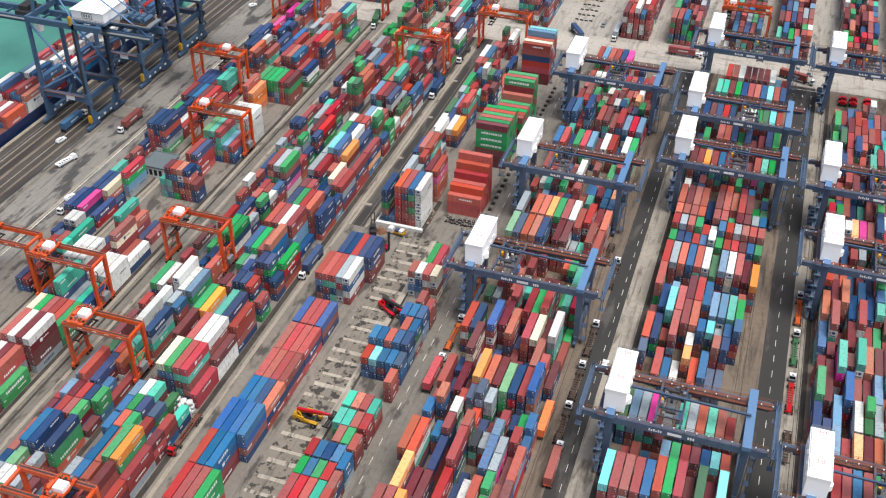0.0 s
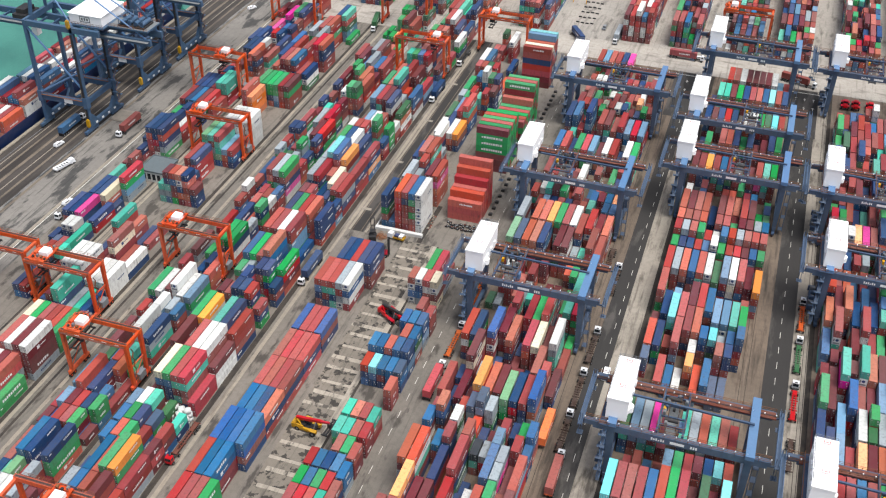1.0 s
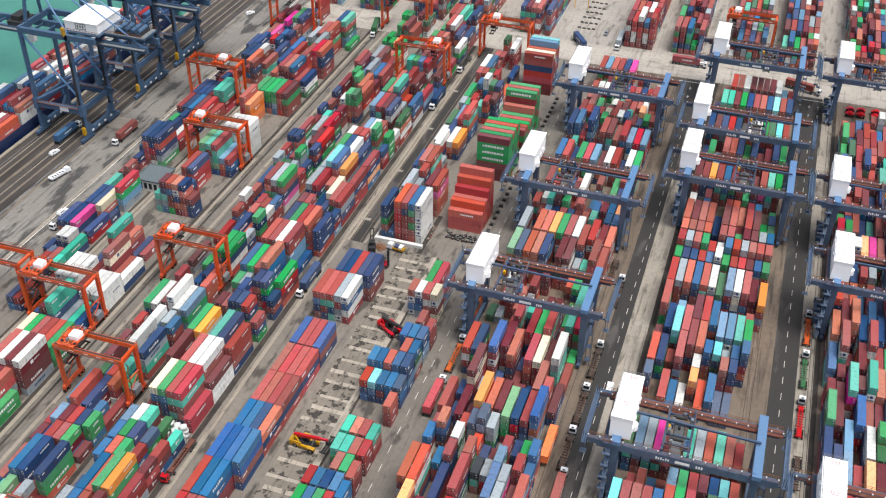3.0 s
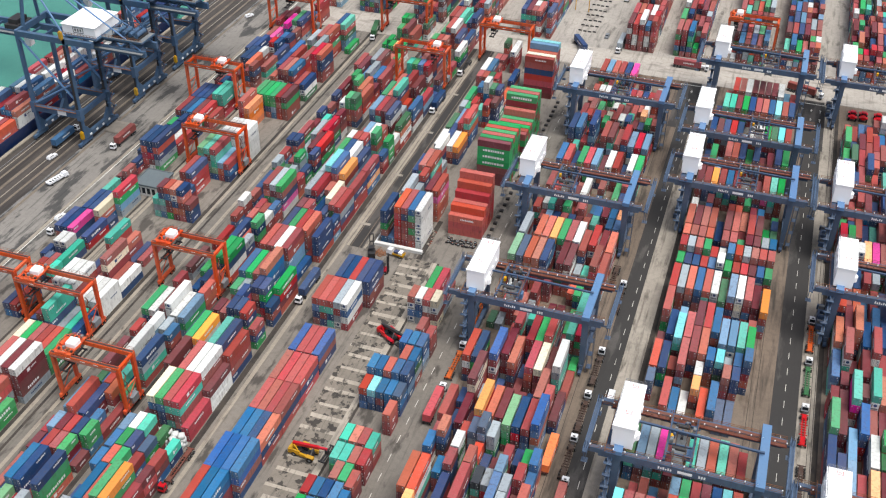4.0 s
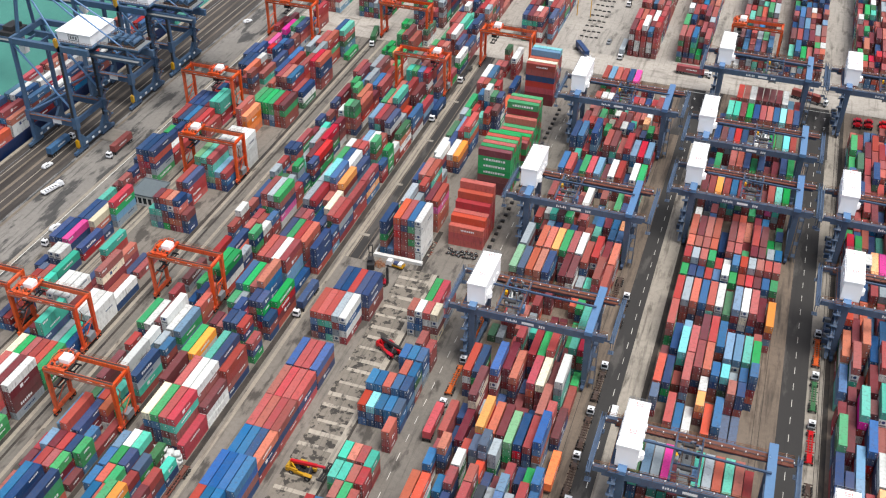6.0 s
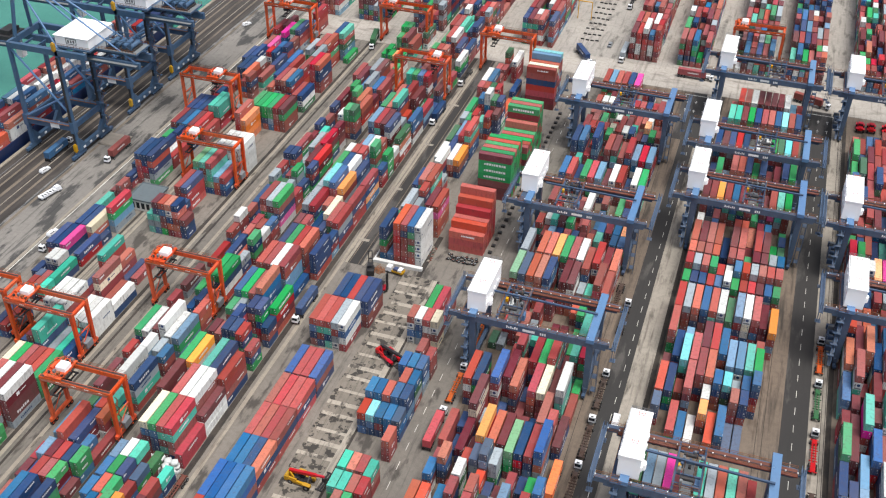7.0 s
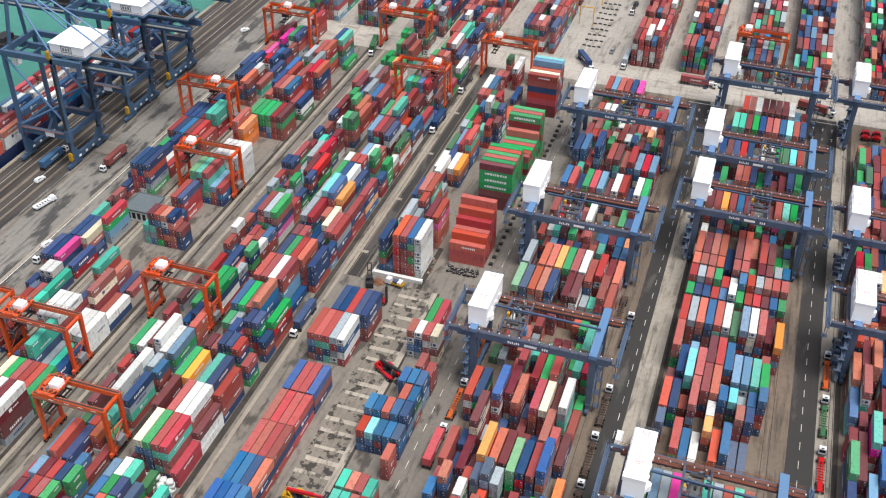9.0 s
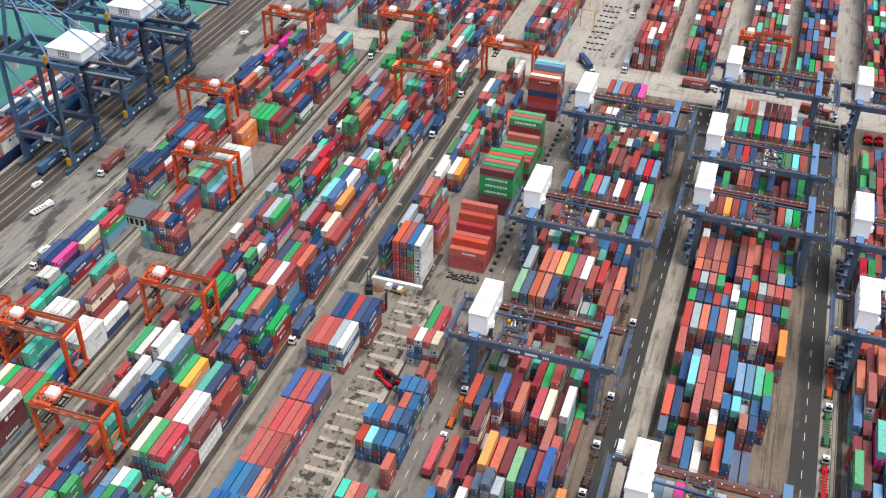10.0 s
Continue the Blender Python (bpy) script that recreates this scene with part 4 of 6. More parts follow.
def crosswise(x0, y0, heights, shades, seed, tops="", front="", step=2.56):
    """Long containers lying across the rows, one stack behind another."""
    rnd = random.Random(seed)
    st = Stuff()
    for i, n in enumerate(heights):
        for tier in range(n):
            c = shades[(i * 3 + tier * 2 + rnd.randrange(2)) % len(shades)]
            if i == 0 and front:
                c = front[tier % len(front)]
            if tops and tier == n - 1 and not (i == 0 and front):
                c = tops[i % len(tops)]
            st.add(LONG, c, 2 if c == "g" and (tier == n - 1 or i == 0) else (1 if c in "rv" and i == 0 and tier == n - 1 else 0), x0 + LONG / 2, y0 + i * step + 1.22, 0.03 + tier * HIGH, 1)
    st.done("crosswise stacks of long containers stepped in height")


crosswise(-95.2, 297.0, (3, 4, 4, 5, 6, 7), "vvvvr", 3, "vvvvvv", step=2.42)
crosswise(-95.6, 331.8, (7, 7, 7, 7, 7, 7), "ggrgG", 4, "dgsgsg", "dddgggd")
crosswise(-94.2, 349.4, (5, 5, 5, 5, 5, 6), "ggrgG", 5, "gsgsgs", "dgdgr")
crosswise(-94.2, 364.8, (8, 8, 8), "ggrgG", 8, "gsg", "dgdgdgdg")
crosswise(-97.0, 404.0, (7, 7, 7, 8, 8), "drbRry", 6, "yeslc", "ddRRbrr")


# ---- tyre-mounted gantry cranes ----
def tyre_crane(x0, x1, y, trolley=0.2, label="orange tyre-mounted gantry crane straddling container rows"):
    """Two portal frames 7 m apart; girders on top; a trolley with a white winch house."""
    root = thing("gantry_crane", ((x0 + x1) / 2, y, 0.06), label, "crane", "tyre-mounted gantry cranes")
    w = (x1 - x0) / 2
    H, D = 17.6, 7.0
    for sx in (-1, 1):
        part("sill_beam", Mesher().box(sx * w - 0.45, sx * w + 0.45, -1.2, D + 1.2, 1.5, 2.4).box(sx * w - 0.25, sx * w + 0.25, -0.6, D + 0.6, 2.4, 2.7), CRANE_ORANGE, root)
        for yy in (0, D):
            leg = Mesher()
            leg.hexa([(sx * w - 0.42, yy - 0.45, 2.4), (sx * w + 0.42, yy - 0.45, 2.4), (sx * w + 0.42, yy + 0.45, 2.4), (sx * w - 0.42, yy + 0.45, 2.4),
                      (sx * w - 0.5, yy - 0.6, H - 1.4), (sx * w + 0.5, yy - 0.6, H - 1.4), (sx * w + 0.5, yy + 0.6, H - 1.4), (sx * w - 0.5, yy + 0.6, H - 1.4)])
            part("leg", leg, CRANE_ORANGE, root)
            for k in (-0.8, 0.8):
                wheel = part("wheel", Mesher().rod((sx * w - 0.3, yy + k, 0.72), (sx * w + 0.3, yy + k, 0.72), 0.72, 14), RUBBER, root)
                part("hub", Mesher().rod((sx * w - 0.34, yy + k, 0.72), (sx * w + 0.34, yy + k, 0.72), 0.3, 8), CRANE_ORANGE, wheel)
            part("bogie", Mesher().box(sx * w - 0.2, sx * w + 0.2, yy - 1.3, yy + 1.3, 1.1, 1.6), CRANE_ORANGE, root)
        part("end_tie", Mesher().box(sx * w - 0.4, sx * w + 0.4, 0.5, D - 0.5, H - 1.3, H - 0.4), CRANE_ORANGE, root)
        part("side_brace", Mesher().beam((sx * w, 0.4, 8.5), (sx * w, D - 0.4, 8.5), 0.3).beam((sx * w, 0.4, 3), (sx * w, D - 0.4, 8.3), 0.22), CRANE_ORANGE, root)
    for yy in (0, D):
        part("girder", Mesher().box(-w - 0.6, w + 0.6, yy - 0.55, yy + 0.55, H - 1.4, H), CRANE_ORANGE, root)
        part("girder_deck", Mesher().box(-w - 0.4, w + 0.4, yy - 0.42, yy + 0.42, H + 0.004, H + 0.05), DECK, root, "rust-brown plate on the girder")
        part("trolley_rail", Mesher().box(-w, w, yy - 0.1, yy + 0.1, H + 0.05, H + 0.18), DARK, root)
        out = -0.9 if yy == 0 else 0.9
        walk_way = Mesher().box(-w, w, yy + out - 0.35, yy + out + 0.35, H - 0.7, H - 0.62)
        part("walkway", walk_way, DECK, root)
        rail = Mesher()
        edge = yy + out * 1.36
        for i in range(9):
            x = -w + i * w / 4
            rail.beam((x, edge, H - 0.66), (x, edge, H + 0.45), 0.06)
        for z in (-0.1, 0.45):
            rail.beam((-w, edge, H + z), (w, edge, H + z), 0.06)
        part("handrail", rail, RAILING, root)
        if yy == 0:
            for k in (-0.55, -0.1, 0.3, 0.68):
                part("sign_plate", Mesher().box(w * k, w * k + 1.5, -0.62, -0.56, H - 1.0, H - 0.5), WHITE, root, "small white number plate")
    tx = -w + 2.2 + trolley * (2 * w - 6)
    tr = part("trolley", Mesher().box(tx - 2.4, tx + 2.6, -0.5, 0.5, H + 0.15, H + 0.7).box(tx - 2.4, tx + 2.6, D - 0.5, D + 0.5, H + 0.15, H + 0.7).box(tx - 2.4, tx - 1.7, 0, D, H + 0.2, H + 0.65).box(tx + 1.9, tx + 2.6, 0, D, H + 0.2, H + 0.65).box(tx - 1.7, tx + 1.9, 1, D - 1, H + 0.3, H + 0.5), CRANE_ORANGE, root)
    part("winch_house", Mesher().box(tx - 0.6, tx + 2.3, 2.3, 5.1, H + 0.6, H + 2.0).hexa([(tx - 0.6, 2.3, H + 2.0), (tx + 2.3, 2.3, H + 2.0), (tx + 2.3, 5.1, H + 2.0), (tx - 0.6, 5.1, H + 2.0), (tx - 0.2, 2.6, H + 2.5), (tx + 1.9, 2.6, H + 2.5), (tx + 1.9, 4.8, H + 2.5), (tx - 0.2, 4.8, H + 2.5)]), HOUSE, tr, "white winch house")
    part("winch_drum", Mesher().rod((tx - 2.0, 2.2, H + 1.1), (tx - 2.0, 4.8, H + 1.1), 0.55, 12), CRANE_ORANGE, tr)
    ring = [(tx + 3.2 * math.cos(2 * math.pi * k / 10), D / 2 + 4.1 * math.sin(2 * math.pi * k / 10)) for k in range(10)]
    for z in (0.8, 1.4):
        hoop = Mesher()
        for p, q in zip(ring, ring[1:] + ring[:1]):
            hoop.beam((*p, H + z), (*q, H + z), 0.09)
        part("trolley_handrail", hoop, CRANE_ORANGE, tr)
    for p in ring:
        part("handrail_post", Mesher().beam((*p, H + 0.3), (*p, H + 1.4), 0.09), CRANE_ORANGE, tr)
    for k in range(7):
        gx, gy = tx - 2.3 + 0.7 * k, 0.6 + 5.4 * (k % 2) + 0.3 * (k % 3)
        part("motor", Mesher().box(gx, gx + 0.6, gy, gy + 0.8, H + 0.5, H + 1.1 + 0.2 * (k % 3)), (DARK, RAILING, STEEL)[k % 3], tr)
    part("cab", Mesher().box(tx - 1, tx + 1, 0.6, 2.8, H - 3.2, H - 1.0), WINDOW, tr)
    spreader = Mesher().box(tx - 0.8, tx - 0.5, -1.5, D + 1.5, H - 5.2, H - 4.8).box(tx + 0.5, tx + 0.8, -1.5, D + 1.5, H - 5.2, H - 4.8)
    for yy in (-1.4, 2.0, D - 2.0, D + 1.1):
        spreader.box(tx - 1.1, tx + 1.1, yy, yy + 0.3, H - 5.25, H - 4.75)
    for sx in (-0.9, 0.9):
        for yy in (1, D - 1):
            part("rope", Mesher().beam((tx + sx, yy, H - 4.8), (tx + sx, yy, H + 0.3), 0.07), DARK, tr)
    part("spreader", spreader, DARK, tr)
    for k in range(8):
        part("stair", Mesher().beam((w + 0.7, 1 + 0.7 * (k % 2), 2.6 + k * 1.6), (w + 0.7, 1 + 0.7 * ((k + 1) % 2), 4.2 + k * 1.6), 0.4, 0.06), RAILING, root)
    part("engine_house", Mesher().box(w - 0.9, w + 1.2, 2.0, 5.0, 2.7, 4.9), CAR_GREY, root, "grey engine house")
    return root


for x0, x1, y, k in ((-202, -180, 208.6, 0.12), (-173.4, -152.6, 238.6, 0.1), (-172.4, -151.8, 184.2, 0.1), (-202, -180.2, 307.2, 0.1),
                     (-226.6, -205.0, 352.5, 0.75), (-151.5, -130.0, 397.0, 0.9), (-124, -101.8, 430.0, 0.2), (-226.6, -205.2, 211.5, 0.2),
                     (-176.0, -153.8, 443.0, 0.1), (-226.4, -204.4, 427.8, 0.45), (-150.6, -129.8, 127.6, 0.75)):
    tyre_crane(x0, x1, y, k)
tyre_crane(-20.6, 0.4, 474.0, 0.05, "red-orange gantry crane over far container rows")


# ---- rail-mounted gantry cranes ----
def rail_crane(x0, y0, trolley=0.3, house_x=0.0, house_y=0.0, label="blue-grey rail-mounted gantry crane with a white machine house"):
    """x0: west edge of the block. Two box girders 17 m apart, house at the west end, overhang at the east end."""
    root = thing("rail_crane", (x0, y0, 0.05), label, "crane", "rail-mounted gantry cranes")
    W, E, D, Z = -0.8, 33.0, 17.0, 21.0
    for yy in (0, D):
        g = Mesher().box(-5.4, 37.4, yy - 0.7, yy + 0.7, Z - 2.1, Z).box(-7.8, -5.4, yy - 0.55, yy + 0.55, Z - 1.5, Z - 0.02).box(37.4, 38.2, yy - 0.55, yy + 0.55, Z - 1.5, Z - 0.02)
        for x in range(-4, 39, 4):
            g.box(x - 0.05, x + 0.05, yy - 0.74, yy + 0.74, Z - 2.15, Z + 0.03)
        girder = part("girder", g, CRANE_BLUE, root)
        if yy == 0:
            edges = (-0.66, 0.66)
        else:
            part("walkway", Mesher().box(-5, 38.2, D - 1.95, D - 0.72, Z - 0.5, Z - 0.42).box(-5, 38.2, D - 1.95, D - 1.85, Z - 0.42, Z - 0.2), DECK, girder, "rusty girder walkway")
            part("girder_deck", Mesher().box(-5, 38.0, D - 0.66, D + 0.3, Z + 0.01, Z + 0.06), DECK, girder, "rust-brown deck on the girder")
            edges = (D - 1.9, D + 0.66)
        for edge in edges:
            rail = Mesher()
            for i in range(17):
                x = -7.6 + i * 2.85
                rail.beam((x, edge, Z - 0.4), (x, edge, Z + 1.0), 0.08)
                if edge in (-0.66, D - 1.9):
                    rail.box(x - 0.14, x + 0.14, edge - 0.14, edge + 0.14, Z + 1.0, Z + 1.3, 1)
            for z in (0.45, 0.95):
                rail.beam((-7.6, edge, Z + z), (38.1, edge, Z + z), 0.08)
            part("handrail", rail, [RAILING, WHITE], girder, "rusty handrail with white lamps")
    name = Mesher()
    for i in range(6):
        tall = (0.8, 0.55, 0.75, 0.4, 0.8, 0.65)[i]
        name.box(9.2 + i * 0.58, 9.58 + i * 0.58, -0.76, -0.71, Z - 1.5, Z - 1.5 + tall)
    part("nameplate", name, WHITE, root, "white lettering on the girder as bars")
    part("nameplate", Mesher().box(13.9, 17.4, -0.76, -0.71, Z - 1.55, Z - 0.75), WHITE, root, "blank white board on the girder")
    num = Mesher()
    for i in range(3):
        num.box(18.9 + i * 0.62, 19.32 + i * 0.62, -0.76, -0.71, Z - 1.6, Z - 0.8)
    part("nameplate", num, WHITE, root, "white crane number as bars")
    # walkways joining the girder ends, with tall pale rails
    for x, ya, yb in ((-8.6, -1.6, D + 1.0), (39.6, -1.0, D + 2.0)):
        part("end_walkway", Mesher().box(x - 0.5, x + 0.5, ya, yb, Z - 1.3, Z - 1.1).box(x - 0.6, x - 0.4, ya, yb, Z - 1.6, Z - 1.3).box(x + 0.4, x + 0.6, ya, yb, Z - 1.6, Z - 1.3), CRANE_BLUE, root)
        er = Mesher()
        for i in range(10):
            y = ya + i * (yb - ya) / 9
            for sx in (-0.5, 0.5):
                er.beam((x + sx, y, Z - 1.1), (x + sx, y, Z + 0.2), 0.07)
        for sx in (-0.5, 0.5):
            for z in (-0.5, 0.15):
                er.beam((x + sx, ya, Z + z), (x + sx, yb, Z + z), 0.07)
        part("end_handrail", er, CRANE_RAIL, root, "grey-blue handrail of the end walkway")
        for yy in (0, D):
            inner = -7.8 if x < 0 else 38.2
            part("end_bracket", Mesher().beam((inner, yy, Z - 1.7), (x, yy, Z - 1.4), 0.3, 0.5), CRANE_BLUE, root)
            part("ladder", Mesher().beam((x - 0.3, yy - 0.3, Z - 5.5), (x - 0.3, yy - 0.3, Z + 1.6), 0.12).beam((x + 0.3, yy - 0.3, Z - 5.5), (x + 0.3, yy - 0.3, Z + 1.6), 0.12).beam((x - 0.3, yy + 0.6, Z - 4.5), (x - 0.3, yy + 0.6, Z + 0.8), 0.1).beam((x - 0.3, yy - 0.3, Z - 5.3), (x + 0.3, yy - 0.3, Z - 5.3), 0.1).box(x - 0.8, x + 0.8, yy - 0.7, yy + 0.9, Z - 5.6, Z - 5.5), CRANE_BLUE, root, "caged ladder under the end walkway")
    # end ties and legs
    part("end_tie", Mesher().box(E - 1.1, E + 1.1, -1.6, D + 3.0, Z + 0.05, Z + 1.3), CRANE_PALE, root, "pale blue end tie beam")
    part("end_tie", Mesher().box(W - 1.1, W + 1.1, -1.2, D + 1.2, Z + 0.0, Z + 1.2), CRANE_PALE, root)
    for x in (W, E):
        for yy in (0.6, D - 0.6):
            leg = Mesher()
            leg.hexa([(x - 0.7, yy - 0.8, 2.2), (x + 0.7, yy - 0.8, 2.2), (x + 0.7, yy + 0.8, 2.2), (x - 0.7, yy + 0.8, 2.2),
                      (x - 0.95, yy - 1.2, Z - 2.1), (x + 0.95, yy - 1.2, Z - 2.1), (x + 0.95, yy + 1.2, Z - 2.1), (x - 0.95, yy + 1.2, Z - 2.1)])
            part("leg", leg, CRANE_BLUE, root)
            bogie = part("bogie", Mesher().box(x - 0.5, x + 0.5, yy - 2.6, yy + 2.6, 0.9, 1.7).box(x - 0.35, x + 0.35, yy - 1.2, yy + 1.2, 1.7, 2.2), CRANE_DEEP, root)
            for k in (-2.0, -0.8, 0.8, 2.0):
                part("wheel", Mesher().rod((x - 0.2, yy + k, 0.45), (x + 0.2, yy + k, 0.45), 0.45, 12), DARK, bogie)
        part("sill_beam", Mesher().box(x - 0.55, x + 0.55, -0.5, D + 0.5, 2.2, 3.3), CRANE_BLUE, root)
        part("portal_brace", Mesher().beam((x, 1.2, 4.0), (x, D / 2, 12.0), 0.3).beam((x, D - 1.2, 4.0), (x, D / 2, 12.0), 0.3).box(x - 0.4, x + 0.4, 0.8, D - 0.8, 11.6, 12.5), CRANE_BLUE, root)
    # zigzag stair on the west leg
    for k in range(9):
        ya, yb = (-1.4, 1.6) if k % 2 == 0 else (1.6, -1.4)
        za, zb = 1.0 + k * 2.1, 1.0 + (k + 1) * 2.1
        flight = part("stair", Mesher().beam((W - 1.6, ya, za), (W - 1.6, yb, zb), 0.9, 0.12).box(W - 2.9, W - 0.9, yb - 0.5, yb + 0.5, zb - 0.05, zb + 0.05), CRANE_BLUE, root, "steel stair flight on the leg")
        for x in (-2.05, -1.15):
            part("stair_handrail", Mesher().beam((W + x, ya, za + 1), (W + x, yb, zb + 1), 0.09), CRANE_PALE, flight)
    # cable reel and electric gear at the west side
    reel = Mesher().rod((W - 3.2, 9.5, 3.0), (W - 2.6, 9.5, 3.0), 2.1, 20).rod((W - 3.4, 9.5, 3.0), (W - 2.4, 9.5, 3.0), 0.6, 12)
    part("cable_reel", reel, CRANE_DEEP, root, "large blue cable reel")
    for k in range(7):
        part("switch_cabinet", Mesher().box(W - 3.4 + 0.2 * (k % 3), W - 1.4, 3.0 + k * 1.7, 3.9 + k * 1.7, 3.0, 4.6 + 0.5 * (k % 3)), STEEL if k % 2 else CRANE_DEEP, root, "grey switch cabinet")
    plat = Mesher().box(-4.0, 0.2, -1.4, D + 1.4, Z + 0.05, Z + 0.2)
    part("platform", plat, CRANE_DEEP, root)
    prail = Mesher()
    for i in range(8):
        prail.beam((-3.9, -1.3 + i * 2.8, Z + 0.1), (-3.9, -1.3 + i * 2.8, Z + 1.3), 0.08)
    for z in (0.7, 1.3):
        prail.beam((-3.9, -1.3, Z + z), (-3.9, D + 1.3, Z + z), 0.08).beam((-3.9, -1.3, Z + z), (-1.2, -1.3, Z + z), 0.08)
    part("platform_handrail", prail, RAILING, root)
    # machine house
    h = Mesher().box(-2.9, 2.4, 1.2, 17.3, Z + 0.5, Z + 7.0).box(-3.05, 2.55, 1.05, 17.45, Z + 7.0, Z + 7.45)
    house = part("machine_house", h, HOUSE, root, "white-clad machine house")
    house.matrix_basis = pose(house_x, house_y, 0)
    for y in (2.5, 6, 9.5, 13):
        part("vent_hood", Mesher().box(-3.25, -2.9, y, y + 1.4, Z + 4.6, Z + 6.0).box(-3.2, -2.9, y + 0.1, y + 1.3, Z + 4.4, Z + 4.6), HOUSE, house)
        part("vent_hood", Mesher().box(2.4, 2.7, y, y + 1.2, Z + 2.0, Z + 3.4), HOUSE, house)
    part("bulge", Mesher().rod((2.6, 4.5, Z + 1.4), (2.6, 4.5, Z + 3.2), 1.0, 12), HOUSE, house)
    for yc in (6.0, 15.6):
        em = Mesher().box(-0.95, 0.75, yc - 0.15, yc + 0.15, Z + 7.45, Z + 7.48)
        em.box(-0.95, -0.65, yc + 0.3, yc + 1.2, Z + 7.45, Z + 7.48).box(0.45, 0.75, yc + 0.3, yc + 1.2, Z + 7.45, Z + 7.48).box(-0.5, 0.3, yc + 0.45, yc + 0.8, Z + 7.45, Z + 7.48)
        part("emblem", em, LOGO, house, "faded red emblem on the roof")
    hr = Mesher()
    for i in range(6):
        hr.beam((-2.8 + i * 1.02, 17.3, Z + 7.4), (-2.8 + i * 1.02, 17.3, Z + 8.4), 0.07)
    for i in range(13):
        hr.beam((-2.85, 3.0 + i * 1.19, Z + 7.4), (-2.85, 3.0 + i * 1.19, Z + 8.4), 0.07)
    for z in (7.9, 8.4):
        hr.beam((-2.8, 17.3, Z + z), (2.3, 17.3, Z + z), 0.07).beam((-2.85, 3.0, Z + z), (-2.85, 17.3, Z + z), 0.07)
    part("roof_handrail", hr, STEEL, house)
    part("festoon_beam", Mesher().beam((2.6, 9.6, Z + 2.3), (E, 9.0, Z + 2.2), 0.55, 0.5), CRANE_DEEP, root, "thin blue festoon beam")
    loops = Mesher()
    for k in range(5):
        x = 3.0 + k * 1.9
        for a in range(6):
            u, v = a / 6, (a + 1) / 6
            loops.beam((x + 1.8 * u, D - 1.2, Z - 0.2 - 6 * u * (1 - u)), (x + 1.8 * v, D - 1.2, Z - 0.2 - 6 * v * (1 - v)), 0.14)
    part("cable_loop", loops, DARK, root)
    # trolley
    tx = 3.5 + trolley * 26
    t = Mesher()
    for x in (tx - 3.2, tx + 3.2):
        t.box(x - 0.3, x + 0.3, 0.4, D - 0.4, Z + 0.2, Z + 0.9)
    for y in (3.2, 6.4, 10.6, 13.8):
        t.box(tx - 3.2, tx + 3.2, y - 0.2, y + 0.2, Z + 0.3, Z + 0.8)
    trolley_frame = part("trolley", t, CRANE_DEEP, root, "hoist trolley of blue-grey steel frames")
    for yy in (4.6, 12.4):
        part("hoist_drum", Mesher().rod((tx - 1.7, yy, Z + 1.3), (tx + 1.5, yy, Z + 1.3), 0.55, 12).rod((tx - 1.9, yy, Z + 1.3), (tx - 1.7, yy, Z + 1.3), 0.8, 12), DARK, trolley_frame)
    gear_rnd = random.Random(int(y0 * 10))
    for k in range(16):
        gx, gy = tx + gear_rnd.uniform(-2.8, 2.4), gear_rnd.uniform(2.2, 14.4)
        gw, gh = gear_rnd.uniform(0.3, 0.8), gear_rnd.uniform(0.5, 1.5)
        part("motor", Mesher().box(gx, gx + gw, gy, gy + gw * 1.3, Z + 0.75, Z + 0.75 + gh).box(gx + 0.1, gx + gw - 0.1, gy + 0.1, gy + gw, Z + 0.75 + gh, Z + 0.9 + gh), (CAR_GREY, DARK, CRANE_DEEP, STEEL)[k % 4], trolley_frame)
    part("control_box", Mesher().box(tx - 2.7, tx - 2.0, 7.6, 8.6, Z + 0.8, Z + 1.9), YELLOW, trolley_frame, "yellow control box")
    cage = Mesher()
    rnd = random.Random(int(y0))
    for x in (-3.4, -1.2, 1.2, 3.4):
        for y in (1.5, 5.8, 8.5, 11.2, 15.5):
            cage.beam((tx + x, y, Z + 0.6), (tx + x, y, Z + 2.4 + rnd.random()), 0.12)
    for x in (-3.4, 3.4):
        for z in (1.4, 2.2):
            cage.beam((tx + x, 1.5, Z + z), (tx + x, 15.5, Z + z), 0.09)
    for y in (1.5, 15.5):
        for z in (1.4, 2.2):
            cage.beam((tx - 3.4, y, Z + z), (tx + 3.4, y, Z + z), 0.09)
    part("trolley_handrail", cage, RAILING, trolley_frame)
    low = Mesher().box(tx - 1.4, tx + 1.4, 2.2, D - 2.2, Z - 4.2, Z - 3.5)
    for x in (-1.2, 1.2):
        low.box(tx + x - 0.25, tx + x + 0.25, 2.4, D - 2.4, Z - 4.6, Z - 4.2)
        for y in (4, 6, 11, 13):
            low.beam((tx + x, y, Z - 3.6), (tx + x * 1.4, y, Z + 0.6), 0.08)
    part("spreader", low, STEEL, trolley_frame, "container spreader hanging on ropes")
    part("cab", Mesher().box(tx + 1.8, tx + 3.6, 5.6, 7.6, Z - 3.4, Z - 1.2), CRANE_PALE, trolley_frame)
    # overhang stair tower at the east end
    tower = Mesher()
    for z in (2, 7, 12, 16.5):
        tower.box(E + 1.4, E + 2.8, 0.4, 2.4, z, z + 0.1)
    for x in (E + 1.4, E + 2.8):
        for y in (0.4, 2.4):
            tower.beam((x, y, 0.1), (x, y, 18), 0.12)
    part("ladder_tower", tower, CRANE_BLUE, root)
    return root


